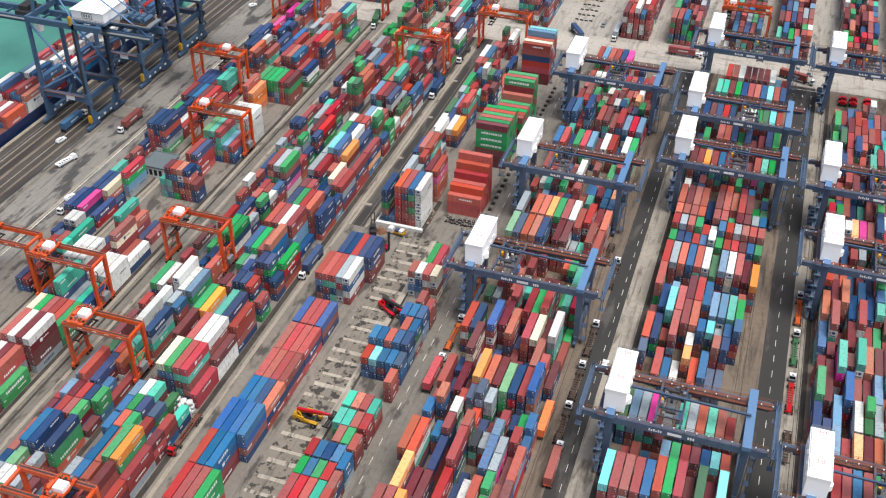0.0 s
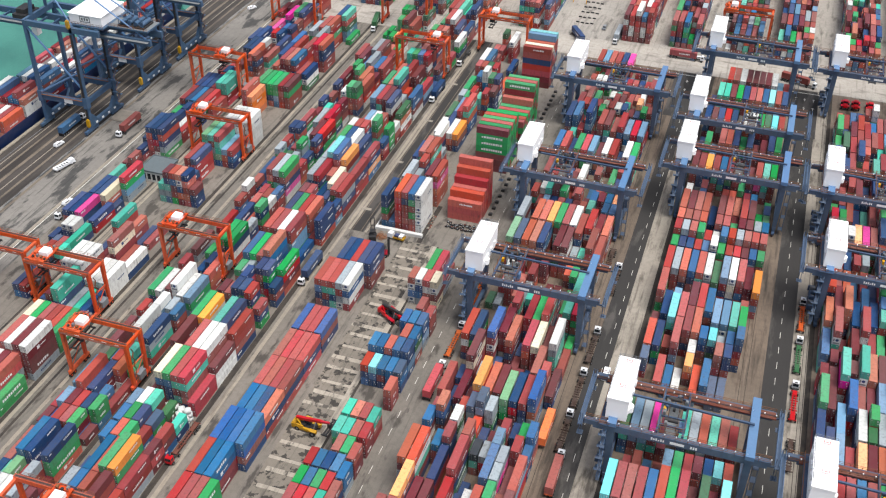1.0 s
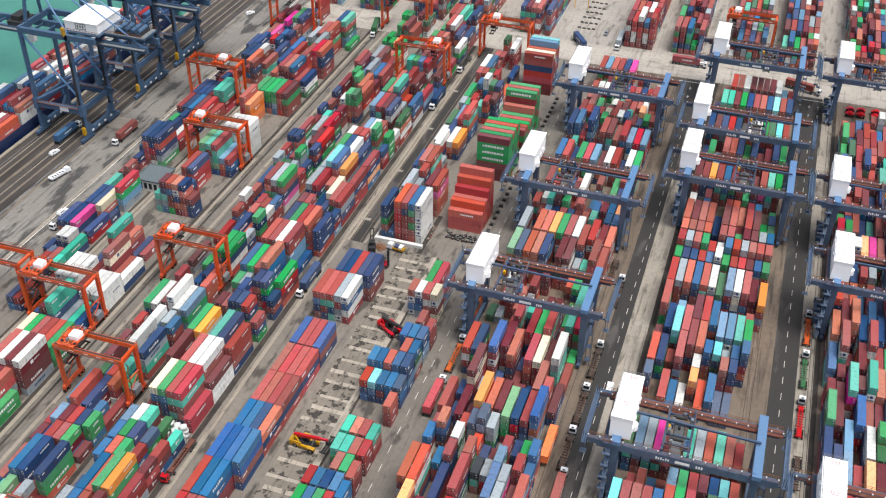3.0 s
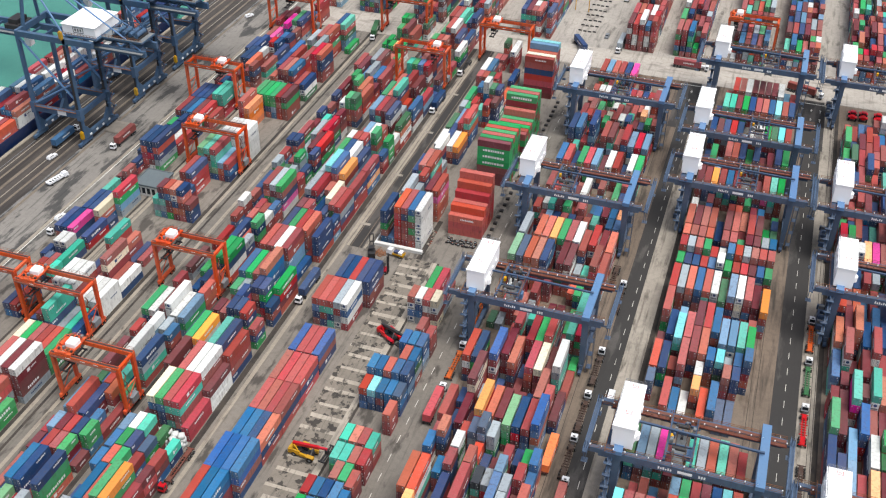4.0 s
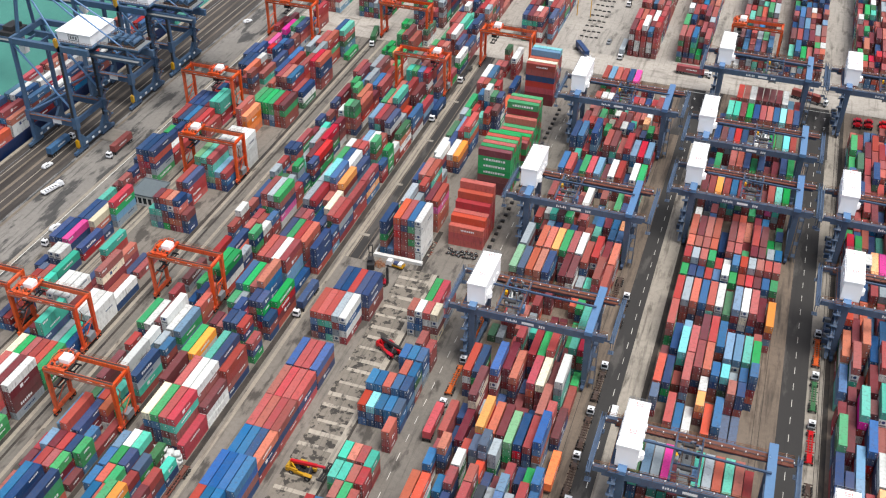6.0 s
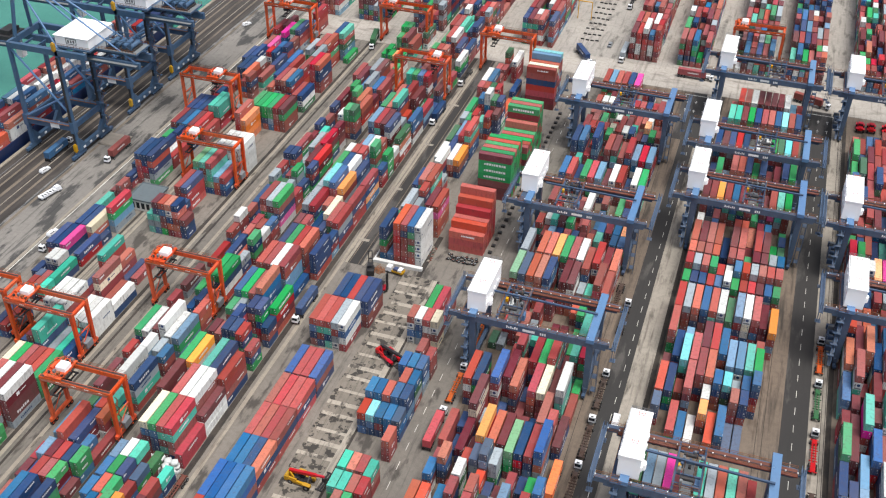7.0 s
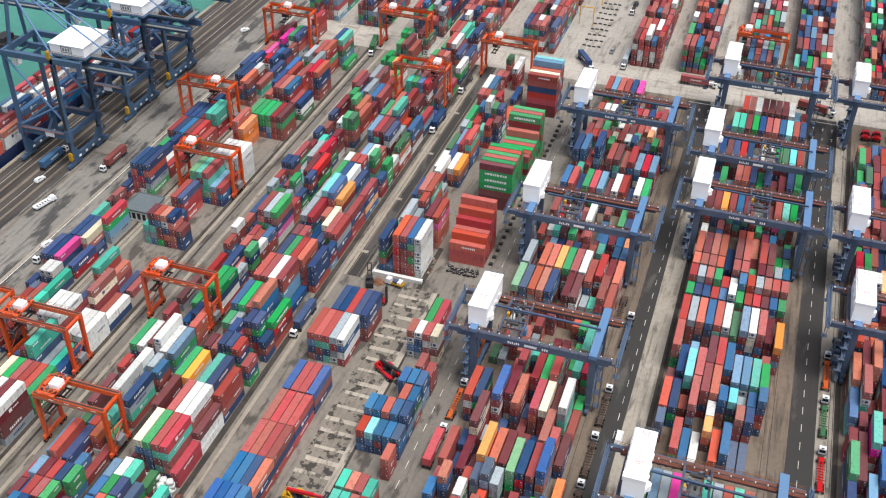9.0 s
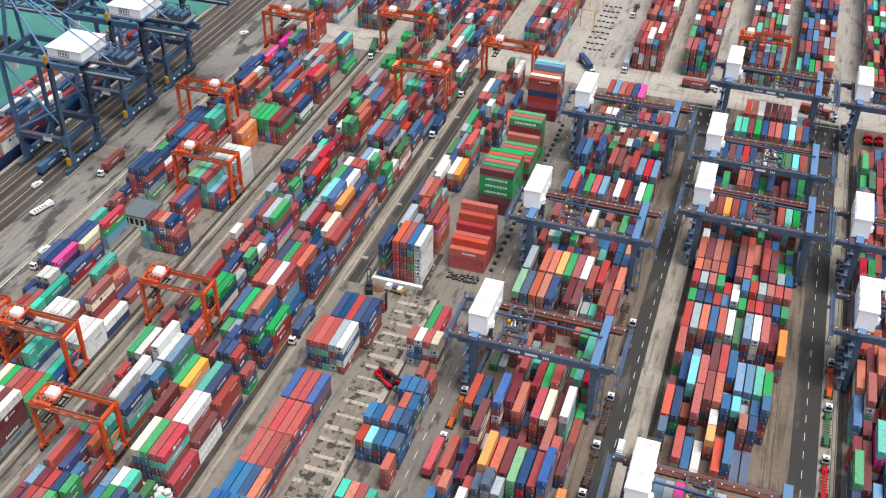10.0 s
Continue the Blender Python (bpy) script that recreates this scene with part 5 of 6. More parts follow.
for x0, y0, k, hx, hy in ((-69.4, 242.4, 0.22, 0, 0), (-69.4, 303.5, 0.3, -1.6, 3.6), (-69.4, 377.2, 0.5, -1.0, 2.0),
                          (-17.6, 195.1, 0.38, 0, 0), (-18.2, 324.8, 0.55, -1.2, 2.4), (-18.6, 360.8, 0.6, -1.4, 2.6), (-19.6, 420.8, 0.62, 0, 1.5),
                          (31.9, 182.0, 0.5, 0, 0), (31.9, 279.0, 0.5, 0, 0), (30.8, 324.0, 0.5, -0.8, 1.5), (29.6, 418.8, 0.4, 0, 1.5)):
    rail_crane(x0, y0, k, hx, hy)


# ---- quay cranes ----
def quay_crane(y, label="tall blue-grey quay crane with a white machine house"):
    root = thing("quay_crane", (-247, y, 0.03), label, "crane", "ship-to-shore quay cranes")
    S, D, H = -20.5, 18.0, 45.0
    for x in (0, S):
        for yy in (0, D):
            part("leg", Mesher().box(x - 0.6, x + 0.6, yy - 0.7, yy + 0.7, 2.6, H).box(x - 0.95, x + 0.95, yy - 1.1, yy + 1.1, 10.8, 15.4), QUAY_BLUE, root)
            bog = part("bogie", Mesher().box(x - 0.5, x + 0.5, yy - 4.2, yy + 4.2, 0.9, 2.0).box(x - 0.4, x + 0.4, yy - 2, yy + 2, 2.0, 2.6), QUAY_BLUE, root)
            for k in (-3.4, -2.0, -0.7, 0.7, 2.0, 3.4):
                part("wheel", Mesher().rod((x - 0.2, yy + k, 0.45), (x + 0.2, yy + k, 0.45), 0.45, 10), DARK, bog)
        sill = Mesher().box(x - 0.7, x + 0.7, 0.8, D - 0.8, 2.4, 4.4)
        sill.hexa([(x - 0.6, 0.8, 4.4), (x + 0.6, 0.8, 4.4), (x + 0.6, 4.2, 4.4), (x - 0.6, 4.2, 4.4), (x - 0.6, 0.8, 7.8), (x + 0.6, 0.8, 7.8), (x + 0.6, 1.2, 7.8), (x - 0.6, 1.2, 7.8)])
        sill.hexa([(x - 0.6, D - 4.2, 4.4), (x + 0.6, D - 4.2, 4.4), (x + 0.6, D - 0.8, 4.4), (x - 0.6, D - 0.8, 4.4), (x - 0.6, D - 1.2, 7.8), (x + 0.6, D - 1.2, 7.8), (x + 0.6, D - 0.8, 7.8), (x - 0.6, D - 0.8, 7.8)])
        part("sill_beam", sill, QUAY_BLUE, root)
        for k in range(4):
            part("flood_lamp", Mesher().box(x + 0.7, x + 1.0, 2.4 + k * 4.2, 3.5 + k * 4.2, 3.0, 3.7), WHITE, root, "small white box on the sill beam")
        part("cross_beam", Mesher().box(x - 0.6, x + 0.6, 0.8, D - 0.8, H - 2.2, H), QUAY_BLUE, root)
        part("cross_beam", Mesher().box(x - 0.5, x + 0.5, 0.8, D - 0.8, 12.2, 14.2), QUAY_BLUE, root)
    for yy in (0, D):
        part("portal_beam", Mesher().box(S + 0.7, -0.7, yy - 0.7, yy + 0.7, 11.6, 14.0), QUAY_BLUE, root)
        part("upper_beam", Mesher().box(S + 0.7, 12, yy - 0.7, yy + 0.7, H - 2.4, H - 0.2), QUAY_BLUE, root)
        part("cable_chain", Mesher().box(-0.62, 0.3, yy - 0.95, yy - 0.72, 15.6, H - 3).box(-0.5, 0.2, yy - 0.92, yy - 0.72, 3.0, 10.6), DARK, root, "dark cable chain down the leg")
        part("brace", Mesher().rod((S + 0.5, yy, H - 3), (-0.6, yy, 19), 0.42, 10), CRANE_PALE, root)
        part("brace", Mesher().rod((S + 0.5, yy, 14.5), (-0.6, yy, 26), 0.36, 10), CRANE_PALE, root)
        deck = Mesher()
        for i in range(8):
            deck.beam((S + 1.2 + i * 2.6, yy - 1.0, 14.0), (S + 1.2 + i * 2.6, yy - 1.0, 15.1), 0.09)
        deck.beam((S + 1.2, yy - 1.0, 15.1), (-1, yy - 1.0, 15.1), 0.09).box(S + 0.8, -0.8, yy - 1.2, yy - 0.7, 13.9, 14.0)
        part("walkway", deck, RAILING, root)
    part("sign_board", Mesher().box(-9.6, -5.8, -0.85, -0.72, 11.9, 13.8), WHITE, root, "white number board")
    # house with a low pitched roof
    hx0, hx1, hy0, hy1 = -1.6, 12.2, 2.4, 17.6
    hm = Mesher().box(hx0, hx1, hy0, hy1, 45.6, 49.5)
    mid = (hx0 + hx1) / 2
    hm.hexa([(hx0 - 0.4, hy0 - 0.4, 49.5), (hx1 + 0.4, hy0 - 0.4, 49.5), (hx1 + 0.4, hy1 + 0.4, 49.5), (hx0 - 0.4, hy1 + 0.4, 49.5), (mid - 0.2, hy0 + 3.0, 51.2), (mid + 0.2, hy0 + 3.0, 51.2), (mid + 0.2, hy1 - 3.0, 51.2), (mid - 0.2, hy1 - 3.0, 51.2)])
    house = part("machine_house", hm, HOUSE, root, "white pitched-roof machine house")
    emb = Mesher().box(mid - 2.4, mid + 2.0, hy0 - 0.06, hy0 - 0.01, 48.5, 48.8).box(mid - 2.4, mid + 2.0, hy0 - 0.06, hy0 - 0.01, 46.5, 46.8).box(mid - 2.4, mid - 2.1, hy0 - 0.06, hy0 - 0.01, 46.8, 48.5).box(mid + 1.7, mid + 2.0, hy0 - 0.06, hy0 - 0.01, 46.8, 48.5)
    for k in range(3):
        emb.box(mid - 1.7 + k * 1.1, mid - 1.0 + k * 1.1, hy0 - 0.06, hy0 - 0.01, 47.1, 48.2)
    part("emblem", emb, STEEL, house, "grey framed emblem")
    part("machinery_floor", Mesher().box(hx0 - 1.0, hx1 + 1.0, hy0 - 1.2, hy1 + 1.2, 45.0, 45.55).box(hx1 + 1.0, 30, 4.4, 13.6, 45.0, 45.55), QUAY_BLUE, root)
    part("floor_plate", Mesher().box(hx1 + 1.2, 29.8, 4.6, 13.4, 45.555, 45.62), STEEL, root, "grey floor plate beside the house")
    for yy, xa, xb in ((hy0 - 1.1, hx0 - 0.9, hx1 + 0.9), (hy1 + 1.1, hx0 - 0.9, hx1 + 0.9), (4.5, hx1 + 1.2, 29.8), (13.5, hx1 + 1.2, 29.8)):
        rail = Mesher()
        for i in range(13):
            x = xa + i * (xb - xa) / 12
            rail.beam((x, yy, 45.5), (x, yy, 46.7), 0.08)
        for z in (46.1, 46.7):
            rail.beam((xa, yy, z), (xb, yy, z), 0.08)
        part("handrail", rail, RAILING, root)
    winch = part("winch", Mesher().box(17, 28, 5.6, 12.4, 45.62, 46.3), DARK, root, "winch gear with rope drums")
    for k in (18.6, 21.4, 24.2, 26.8):
        part("drum", Mesher().rod((k, 6.2, 47.1), (k, 11.8, 47.1), 0.85, 14), QUAY_BLUE, winch)
    for yy in (5.8, 12.2):
        fr = Mesher().beam((17.4, yy, 49.4), (27.6, yy, 49.4), 0.25).beam((17.4, yy, 46.2), (22.4, yy, 49.4), 0.18).beam((27.6, yy, 46.2), (22.4, yy, 49.4), 0.18)
        for x in (17.4, 22.4, 27.6):
            fr.beam((x, yy, 46.0), (x, yy, 49.4), 0.22)
        part("gear_frame", fr, QUAY_BLUE, winch)
    # boom, pylon and stays
    for yy in (5.0, 13.0):
        boom = Mesher().box(-78, 30.5, yy - 0.6, yy + 0.6, H - 5.2, H - 2.8)
        part("boom_girder", boom, QUAY_BLUE, root)
        part("pylon_leg", Mesher().beam((S, yy * 1.2 - 1.8, H), (S + 2, 9 + (yy - 9) * 0.3, 71), 1.1, 1.1), QUAY_BLUE, root)
        part("stay", Mesher().rod((S + 2, 9 + (yy - 9) * 0.3, 70), (28.6, yy, H - 2.8), 0.3, 8), CRANE_PALE, root)
        part("stay", Mesher().rod((S + 2, 9 + (yy - 9) * 0.3, 70), (-72, yy, H - 3), 0.3, 8), CRANE_PALE, root)
        part("stay", Mesher().rod((S + 2, 9 + (yy - 9) * 0.3, 66), (-0.3, yy * 2 - 9, H), 0.36, 8), CRANE_PALE, root)
    for k in range(19):
        part("boom_tie", Mesher().box(-76 + k * 5.6, -75.5 + k * 5.6, 5.6, 12.4, H - 4.6, H - 3.8), QUAY_BLUE, root)
    part("boom_walkway", Mesher().box(-78, 30, 3.0, 4.3, H - 3.6, H - 3.45), STEEL, root)
    tr = part("trolley", Mesher().box(S - 9, S - 3, 4.6, 13.4, H - 2.8, H - 1.2).box(S - 8, S - 4, 6, 12, H - 1.2, H + 0.6), DARK, root)
    part("cab", Mesher().box(S - 2.6, S - 0.2, 6, 8.6, H - 9.4, H - 6.4).box(S - 2.2, S - 0.6, 6.6, 8, H - 6.4, H - 2.9), HOUSE, tr)
    for z, x in ((3.4, 0), (H + 0.2, 0)):
        part("fender", Mesher().box(x - 0.65, x + 0.65, -1.9, -0.9, z, z + 2.6).rod((x, -1.4, z - 0.5), (x, -1.4, z + 3.0), 0.45, 8), AMBER, root, "yellow cable gear box")
    for k in range(14):
        ya, yb = (D + 1.4, D - 1.6) if k % 2 == 0 else (D - 1.6, D + 1.4)
        za, zb = 2.5 + k * 2.6, 2.5 + (k + 1) * 2.6
        flight = part("stair", Mesher().beam((1.6, ya, za), (1.6, yb, zb), 0.8, 0.14).box(1.0, 2.6, yb - 0.6, yb + 0.6, zb - 0.05, zb + 0.06), QUAY_BLUE, root, "steel stair flight on the leg")
        part("stair_handrail", Mesher().beam((2.1, ya, za + 1), (2.1, yb, zb + 1), 0.1), RAILING, flight)
    return root


for y in (307.0, 345.5, 377.5):
    quay_crane(y)


# ---- moored ship ----
ship = thing("container_ship", (-283, 0, -3.2), "dark blue feeder ship moored with stacked containers", "ship")
hull = Mesher()
hull.hexa([(-9.5, 214, 0.2), (9.5, 214, 0.2), (9.5, 416, 0.2), (-9.5, 416, 0.2), (-10.2, 214, 6.4), (10.2, 214, 6.4), (10.2, 416, 6.4), (-10.2, 416, 6.4)])
hull.hexa([(-9.5, 416, 0.2), (9.5, 416, 0.2), (2, 436, 0.2), (-2, 436, 0.2), (-10.2, 416, 6.4), (10.2, 416, 6.4), (2.5, 440, 7.4), (-2.5, 440, 7.4)])
part("hull", hull, HULL, ship)
part("deck", Mesher().box(-9.6, 9.6, 216, 414, 6.4, 6.46), DECK, ship, "rust-red steel deck")
part("bulwark", Mesher().box(9.9, 10.2, 214, 416, 6.4, 7.6).box(-10.2, -9.9, 214, 416, 6.4, 7.6), HULL, ship)
portal = Mesher()
for x in (-9.3, 9.3):
    portal.box(x - 0.4, x + 0.4, 283.0, 283.8, 6.4, 17.0)
portal.box(-9.7, 9.7, 282.8, 284.4, 17.0, 18.2)
part("hatch_gantry", portal, STEEL, ship, "grey hatch gantry over the deck")
rnd = random.Random(77)
ship_shades = "bwrRwulowr"
y = 250.0
while y < 408:
    st = Stuff()
    for row in range(7):
        n = rnd.choice((2, 3, 3, 4)) if y < 345 else rnd.choice((1, 2, 3, 3))
        for tier in range(n):
            c = ship_shades[rnd.randrange(len(ship_shades))]
            st.add(LONG, c, rnd.choice((1, 1, 3, 0)), -283 - 7.7 + row * 2.56, y + LONG / 2, 3.27 + tier * HIGH)
    if not 281 < y + 6 < 292:
        st.done("containers in blue, red and white stowed on the ship deck")
    y += 13.4


# ---- vehicles ----
def rest(x, y):
    """Height of the paving at a place."""
    if y > 460.5:
        return 0.02
    if y > 440:
        return 0.04 if x > -223 else 0.02
    return 0.02 if x < -223 else 0.06


def wheel_pair(parent, x, y, r=0.5, w=0.34):
    for sx in (-1, 1):
        t = part("wheel", Mesher().rod((sx * x - w / 2, y, r), (sx * x + w / 2, y, r), r, 12), RUBBER, parent)
        part("rim", Mesher().rod((sx * x - w / 2 - 0.01, y, r), (sx * x + w / 2 + 0.01, y, r), r * 0.5, 8), STEEL, t)


def tractor_trailer(x, y, turn, load="", frame_mat=None, cab=True, label="", cab_mat=None):
    """A terminal tractor with a skeletal trailer, maybe with a container on it. It points along -y before turning."""
    root = thing("container_truck", (x, y, rest(x, y)), label or "white terminal tractor pulling an empty skeletal trailer", "truck", "yard trucks", turn)
    fm = frame_mat or DARK
    ch = Mesher()
    for sx in (-0.45, 0.45):
        ch.box(sx - 0.14, sx + 0.14, -6.2, 6.2, 1.0, 1.35)
    for k in range(13):
        wide = 1.12 if k in (0, 4, 8, 12) else 0.8
        ch.box(-wide, wide, -6.1 + k * 1.0, -5.9 + k * 1.0, 1.12, 1.38)
    ch.box(-0.6, 0.6, -6.2, -4.4, 1.36, 1.41).box(-0.6, 0.6, 2.6, 6.0, 1.36, 1.4)
    part("trailer_frame", ch, fm, root)
    for yy in (3.0, 4.3, 5.5):
        wheel_pair(root, 1.0, yy)
    if cab:
        c = Mesher()
        c.hexa([(-1.0, -9.5, 0.9), (1.0, -9.5, 0.9), (1.0, -7.8, 0.9), (-1.0, -7.8, 0.9), (-0.92, -9.3, 2.7), (0.92, -9.3, 2.7), (0.92, -7.85, 2.75), (-0.92, -7.85, 2.75)])
        cabin = part("cab", c, cab_mat or CAR_WHITE, root, "red cab" if cab_mat else "white cab")
        part("windscreen", Mesher().hexa([(-0.86, -9.46, 1.7), (0.86, -9.46, 1.7), (0.86, -9.2, 1.7), (-0.86, -9.2, 1.7), (-0.8, -9.36, 2.5), (0.8, -9.36, 2.5), (0.8, -9.1, 2.5), (-0.8, -9.1, 2.5)]), WINDOW, cabin)
        part("rear_window", Mesher().box(-0.8, 0.8, -7.9, -7.78, 1.5, 2.5), WINDOW, cabin)
        part("side_window", Mesher().box(-0.985, 0.985, -9.1, -8.3, 1.7, 2.45), WINDOW, cabin)
        part("roof_vent", Mesher().box(-0.35, 0.35, -8.3, -7.95, 2.75, 2.9), DARK, cabin)
        part("tractor_frame", Mesher().box(-0.5, 0.5, -9.0, -4.6, 0.7, 1.0), DARK, root)
        wheel_pair(root, 1.0, -8.6)
        wheel_pair(root, 1.0, -5.6)
    if load:
        box = new("container", container_mesh(LONG, load, 1))
        box.parent = root
        box.matrix_basis = pose(0, 0, 1.41)
        tagged(box, PAINT[load][0] + " container on the trailer")
    return root


def car(x, y, turn, mat, name="car", label="white car on the yard road", long=4.4, tall=1.5, wide=1.78):
    root = thing(name, (x, y, rest(x, y)), label, name, "", turn)
    b = Mesher()
    h1 = 0.45 * tall + 0.3
    b.hexa([(-wide / 2, -long / 2, 0.3), (wide / 2, -long / 2, 0.3), (wide / 2, long / 2, 0.3), (-wide / 2, long / 2, 0.3), (-wide / 2 + 0.06, -long / 2 + 0.1, h1), (wide / 2 - 0.06, -long / 2 + 0.1, h1), (wide / 2 - 0.06, long / 2 - 0.05, h1), (-wide / 2 + 0.06, long / 2 - 0.05, h1)])
    f = -0.22 if name == "car" else -0.36
    b.hexa([(-wide / 2 + 0.1, f * long, h1), (wide / 2 - 0.1, f * long, h1), (wide / 2 - 0.1, 0.46 * long, h1), (-wide / 2 + 0.1, 0.46 * long, h1), (-wide / 2 + 0.22, (f + 0.12) * long, tall), (wide / 2 - 0.22, (f + 0.12) * long, tall), (wide / 2 - 0.22, 0.4 * long, tall), (-wide / 2 + 0.22, 0.4 * long, tall)])
    part("body", b, mat, root)
    part("windscreen", Mesher().hexa([(-wide / 2 + 0.16, f * long - 0.02, h1 + 0.04), (wide / 2 - 0.16, f * long - 0.02, h1 + 0.04), (wide / 2 - 0.16, f * long + 0.1, h1), (-wide / 2 + 0.16, f * long + 0.1, h1), (-wide / 2 + 0.26, (f + 0.11) * long - 0.02, tall - 0.04), (wide / 2 - 0.26, (f + 0.11) * long - 0.02, tall - 0.04), (wide / 2 - 0.26, (f + 0.11) * long + 0.06, tall - 0.08), (-wide / 2 + 0.26, (f + 0.11) * long + 0.06, tall - 0.08)]), WINDOW, root)
    part("side_window", Mesher().box(-wide / 2 + 0.13, wide / 2 - 0.13, (f + 0.16) * long, 0.34 * long, h1 + 0.12, tall - 0.14), WINDOW, root)
    wheel_pair(root, wide / 2 - 0.12, -0.31 * long, 0.32, 0.22)
    wheel_pair(root, wide / 2 - 0.12, 0.31 * long, 0.32, 0.22)
    return root


EMPTY_T = "white terminal tractor pulling an empty skeletal trailer"
PARKED = "empty rust-brown skeletal trailer parked beside the crane rail"
tractor_trailer(-234.8, 315.6, 0, "r", label="white truck carrying a red container on the apron")
tractor_trailer(-256.5, 306, 180, "u", label="white truck carrying a blue container under the quay crane")
tractor_trailer(-223.4, 259.1, 0, "", label="white truck stopped beside the quay road stacks")
# trucks waiting in the lanes beside the rail-crane blocks
for x, y in ((-32.0, 206.2), (-32.0, 224.0), (-32.0, 243.6), (-31.9, 278.0), (-72.0, 232.5), (-72.2, 258)):
    tractor_trailer(x, y, 180, "", ORANGE_TRUCK if x < -70 else TRAILER, label=EMPTY_T)
tractor_trailer(-72.0, 213.6, 180, "R", label="white truck carrying a bright red container beside the stacks")
tractor_trailer(-30.8, 190.5, 180, "s", ORANGE_TRUCK, label="truck carrying a faded red container beside the rails")
tractor_trailer(-36.8, 206.5, 0, "O", DECK, False, "parked trailer carrying a vivid orange container beside the rails")
for x, y in ((27.0, 238.8), (27.0, 259.4), (27.0, 279.2), (-24.0, 171)):
    kind = (CAR_RED, "an orange-red") if y == 238.8 else (MAT["G"], "a green") if y == 259.4 else (ORANGE_TRUCK, "an orange")
    tractor_trailer(x, y, 180, "", kind[0], label=f"white terminal tractor pulling {kind[1]} skeletal trailer")
for x, y in ((-31.4, 172), (-35.0, 160), (-35.6, 290), (27.2, 219)):
    tractor_trailer(x, y, 0, "", TRAILER, False, PARKED)
tractor_trailer(-128.3, 171.8, 0, "", DECK, True, "red tractor with a rust-brown skeletal trailer beside the stacks", CAR_RED)
tractor_trailer(-127.6, 253.2, 0, "b", label="white truck carrying a navy container beside the stacks")
tractor_trailer(-128.0, 384, 0, "b", label="white truck carrying a navy container beside the stacks")
tractor_trailer(-127.5, 420, 0, "", label=EMPTY_T)
tractor_trailer(15.2, 445.6, 72, "r", label="white truck turning with a red container at the cross road")
tractor_trailer(-34.5, 453.4, 88, "r", label="white truck carrying a red container on the cross road")
tractor_trailer(-84, 458, 32, "b", label="white truck turning with a navy container on the cross road")
tractor_trailer(-66.5, 466, 0, "y", label="white truck carrying a grey container on the cross road")
tractor_trailer(-73.5, 526, 0, "", label="white truck driving on the far yard road")
tractor_trailer(-178.5, 440.5, 12, "G", label="white truck leaving the stacks with a green container")
car(-25.8, 234.8, 180, CAR_WHITE, "van", "white van driving on the dark asphalt road", 5.2, 2.1, 1.95)
car(-242.5, 437, 150, CAR_WHITE, label="white car parked on the quay apron")
car(-253.5, 294, 170, CAR_WHITE, label="white car beside the quay rails")
car(-74.5, 473, 0, CAR_GREY, label="grey car on the yard road")
car(-28, 455, -80, CAR_WHITE, label="white car on the cross road")
flat = thing("truck", (-241.7, 280.8, rest(-241.7, 280.8)), "white flatbed truck with dark markings on its bed", "truck", "", 166)
part("bed", Mesher().box(-1.05, 1.05, -2.4, 4.6, 1.0, 1.5).box(-1.1, -1.0, -2.4, 4.6, 1.5, 1.8).box(1.0, 1.1, -2.4, 4.6, 1.5, 1.8).box(-1.1, 1.1, -2.5, -2.35, 1.0, 2.2), CAR_WHITE, flat, "white open bed")
cabin = part("cab", Mesher().hexa([(-1.0, -4.6, 0.6), (1.0, -4.6, 0.6), (1.0, -2.6, 0.6), (-1.0, -2.6, 0.6), (-0.9, -4.2, 2.3), (0.9, -4.2, 2.3), (0.9, -2.65, 2.35), (-0.9, -2.65, 2.35)]), CAR_WHITE, flat, "white cab")
part("windscreen", Mesher().hexa([(-0.85, -4.52, 1.3), (0.85, -4.52, 1.3), (0.85, -4.2, 1.3), (-0.85, -4.2, 1.3), (-0.8, -4.3, 2.1), (0.8, -4.3, 2.1), (0.8, -4.0, 2.1), (-0.8, -4.0, 2.1)]), WINDOW, cabin)
for k in range(5):
    part("bed_mark", Mesher().box(-0.7 + 0.15 * (k % 2), 0.5 + 0.1 * (k % 3), -1.6 + k * 1.15, -1.0 + k * 1.15, 1.505, 1.53), DARK, flat)
wheel_pair(flat, 0.95, -3.5, 0.45, 0.3)
wheel_pair(flat, 0.95, 3.2, 0.45, 0.3)
car(-226.6, 260.4, 172, CAR_WHITE, label="white car driving along the quay road")


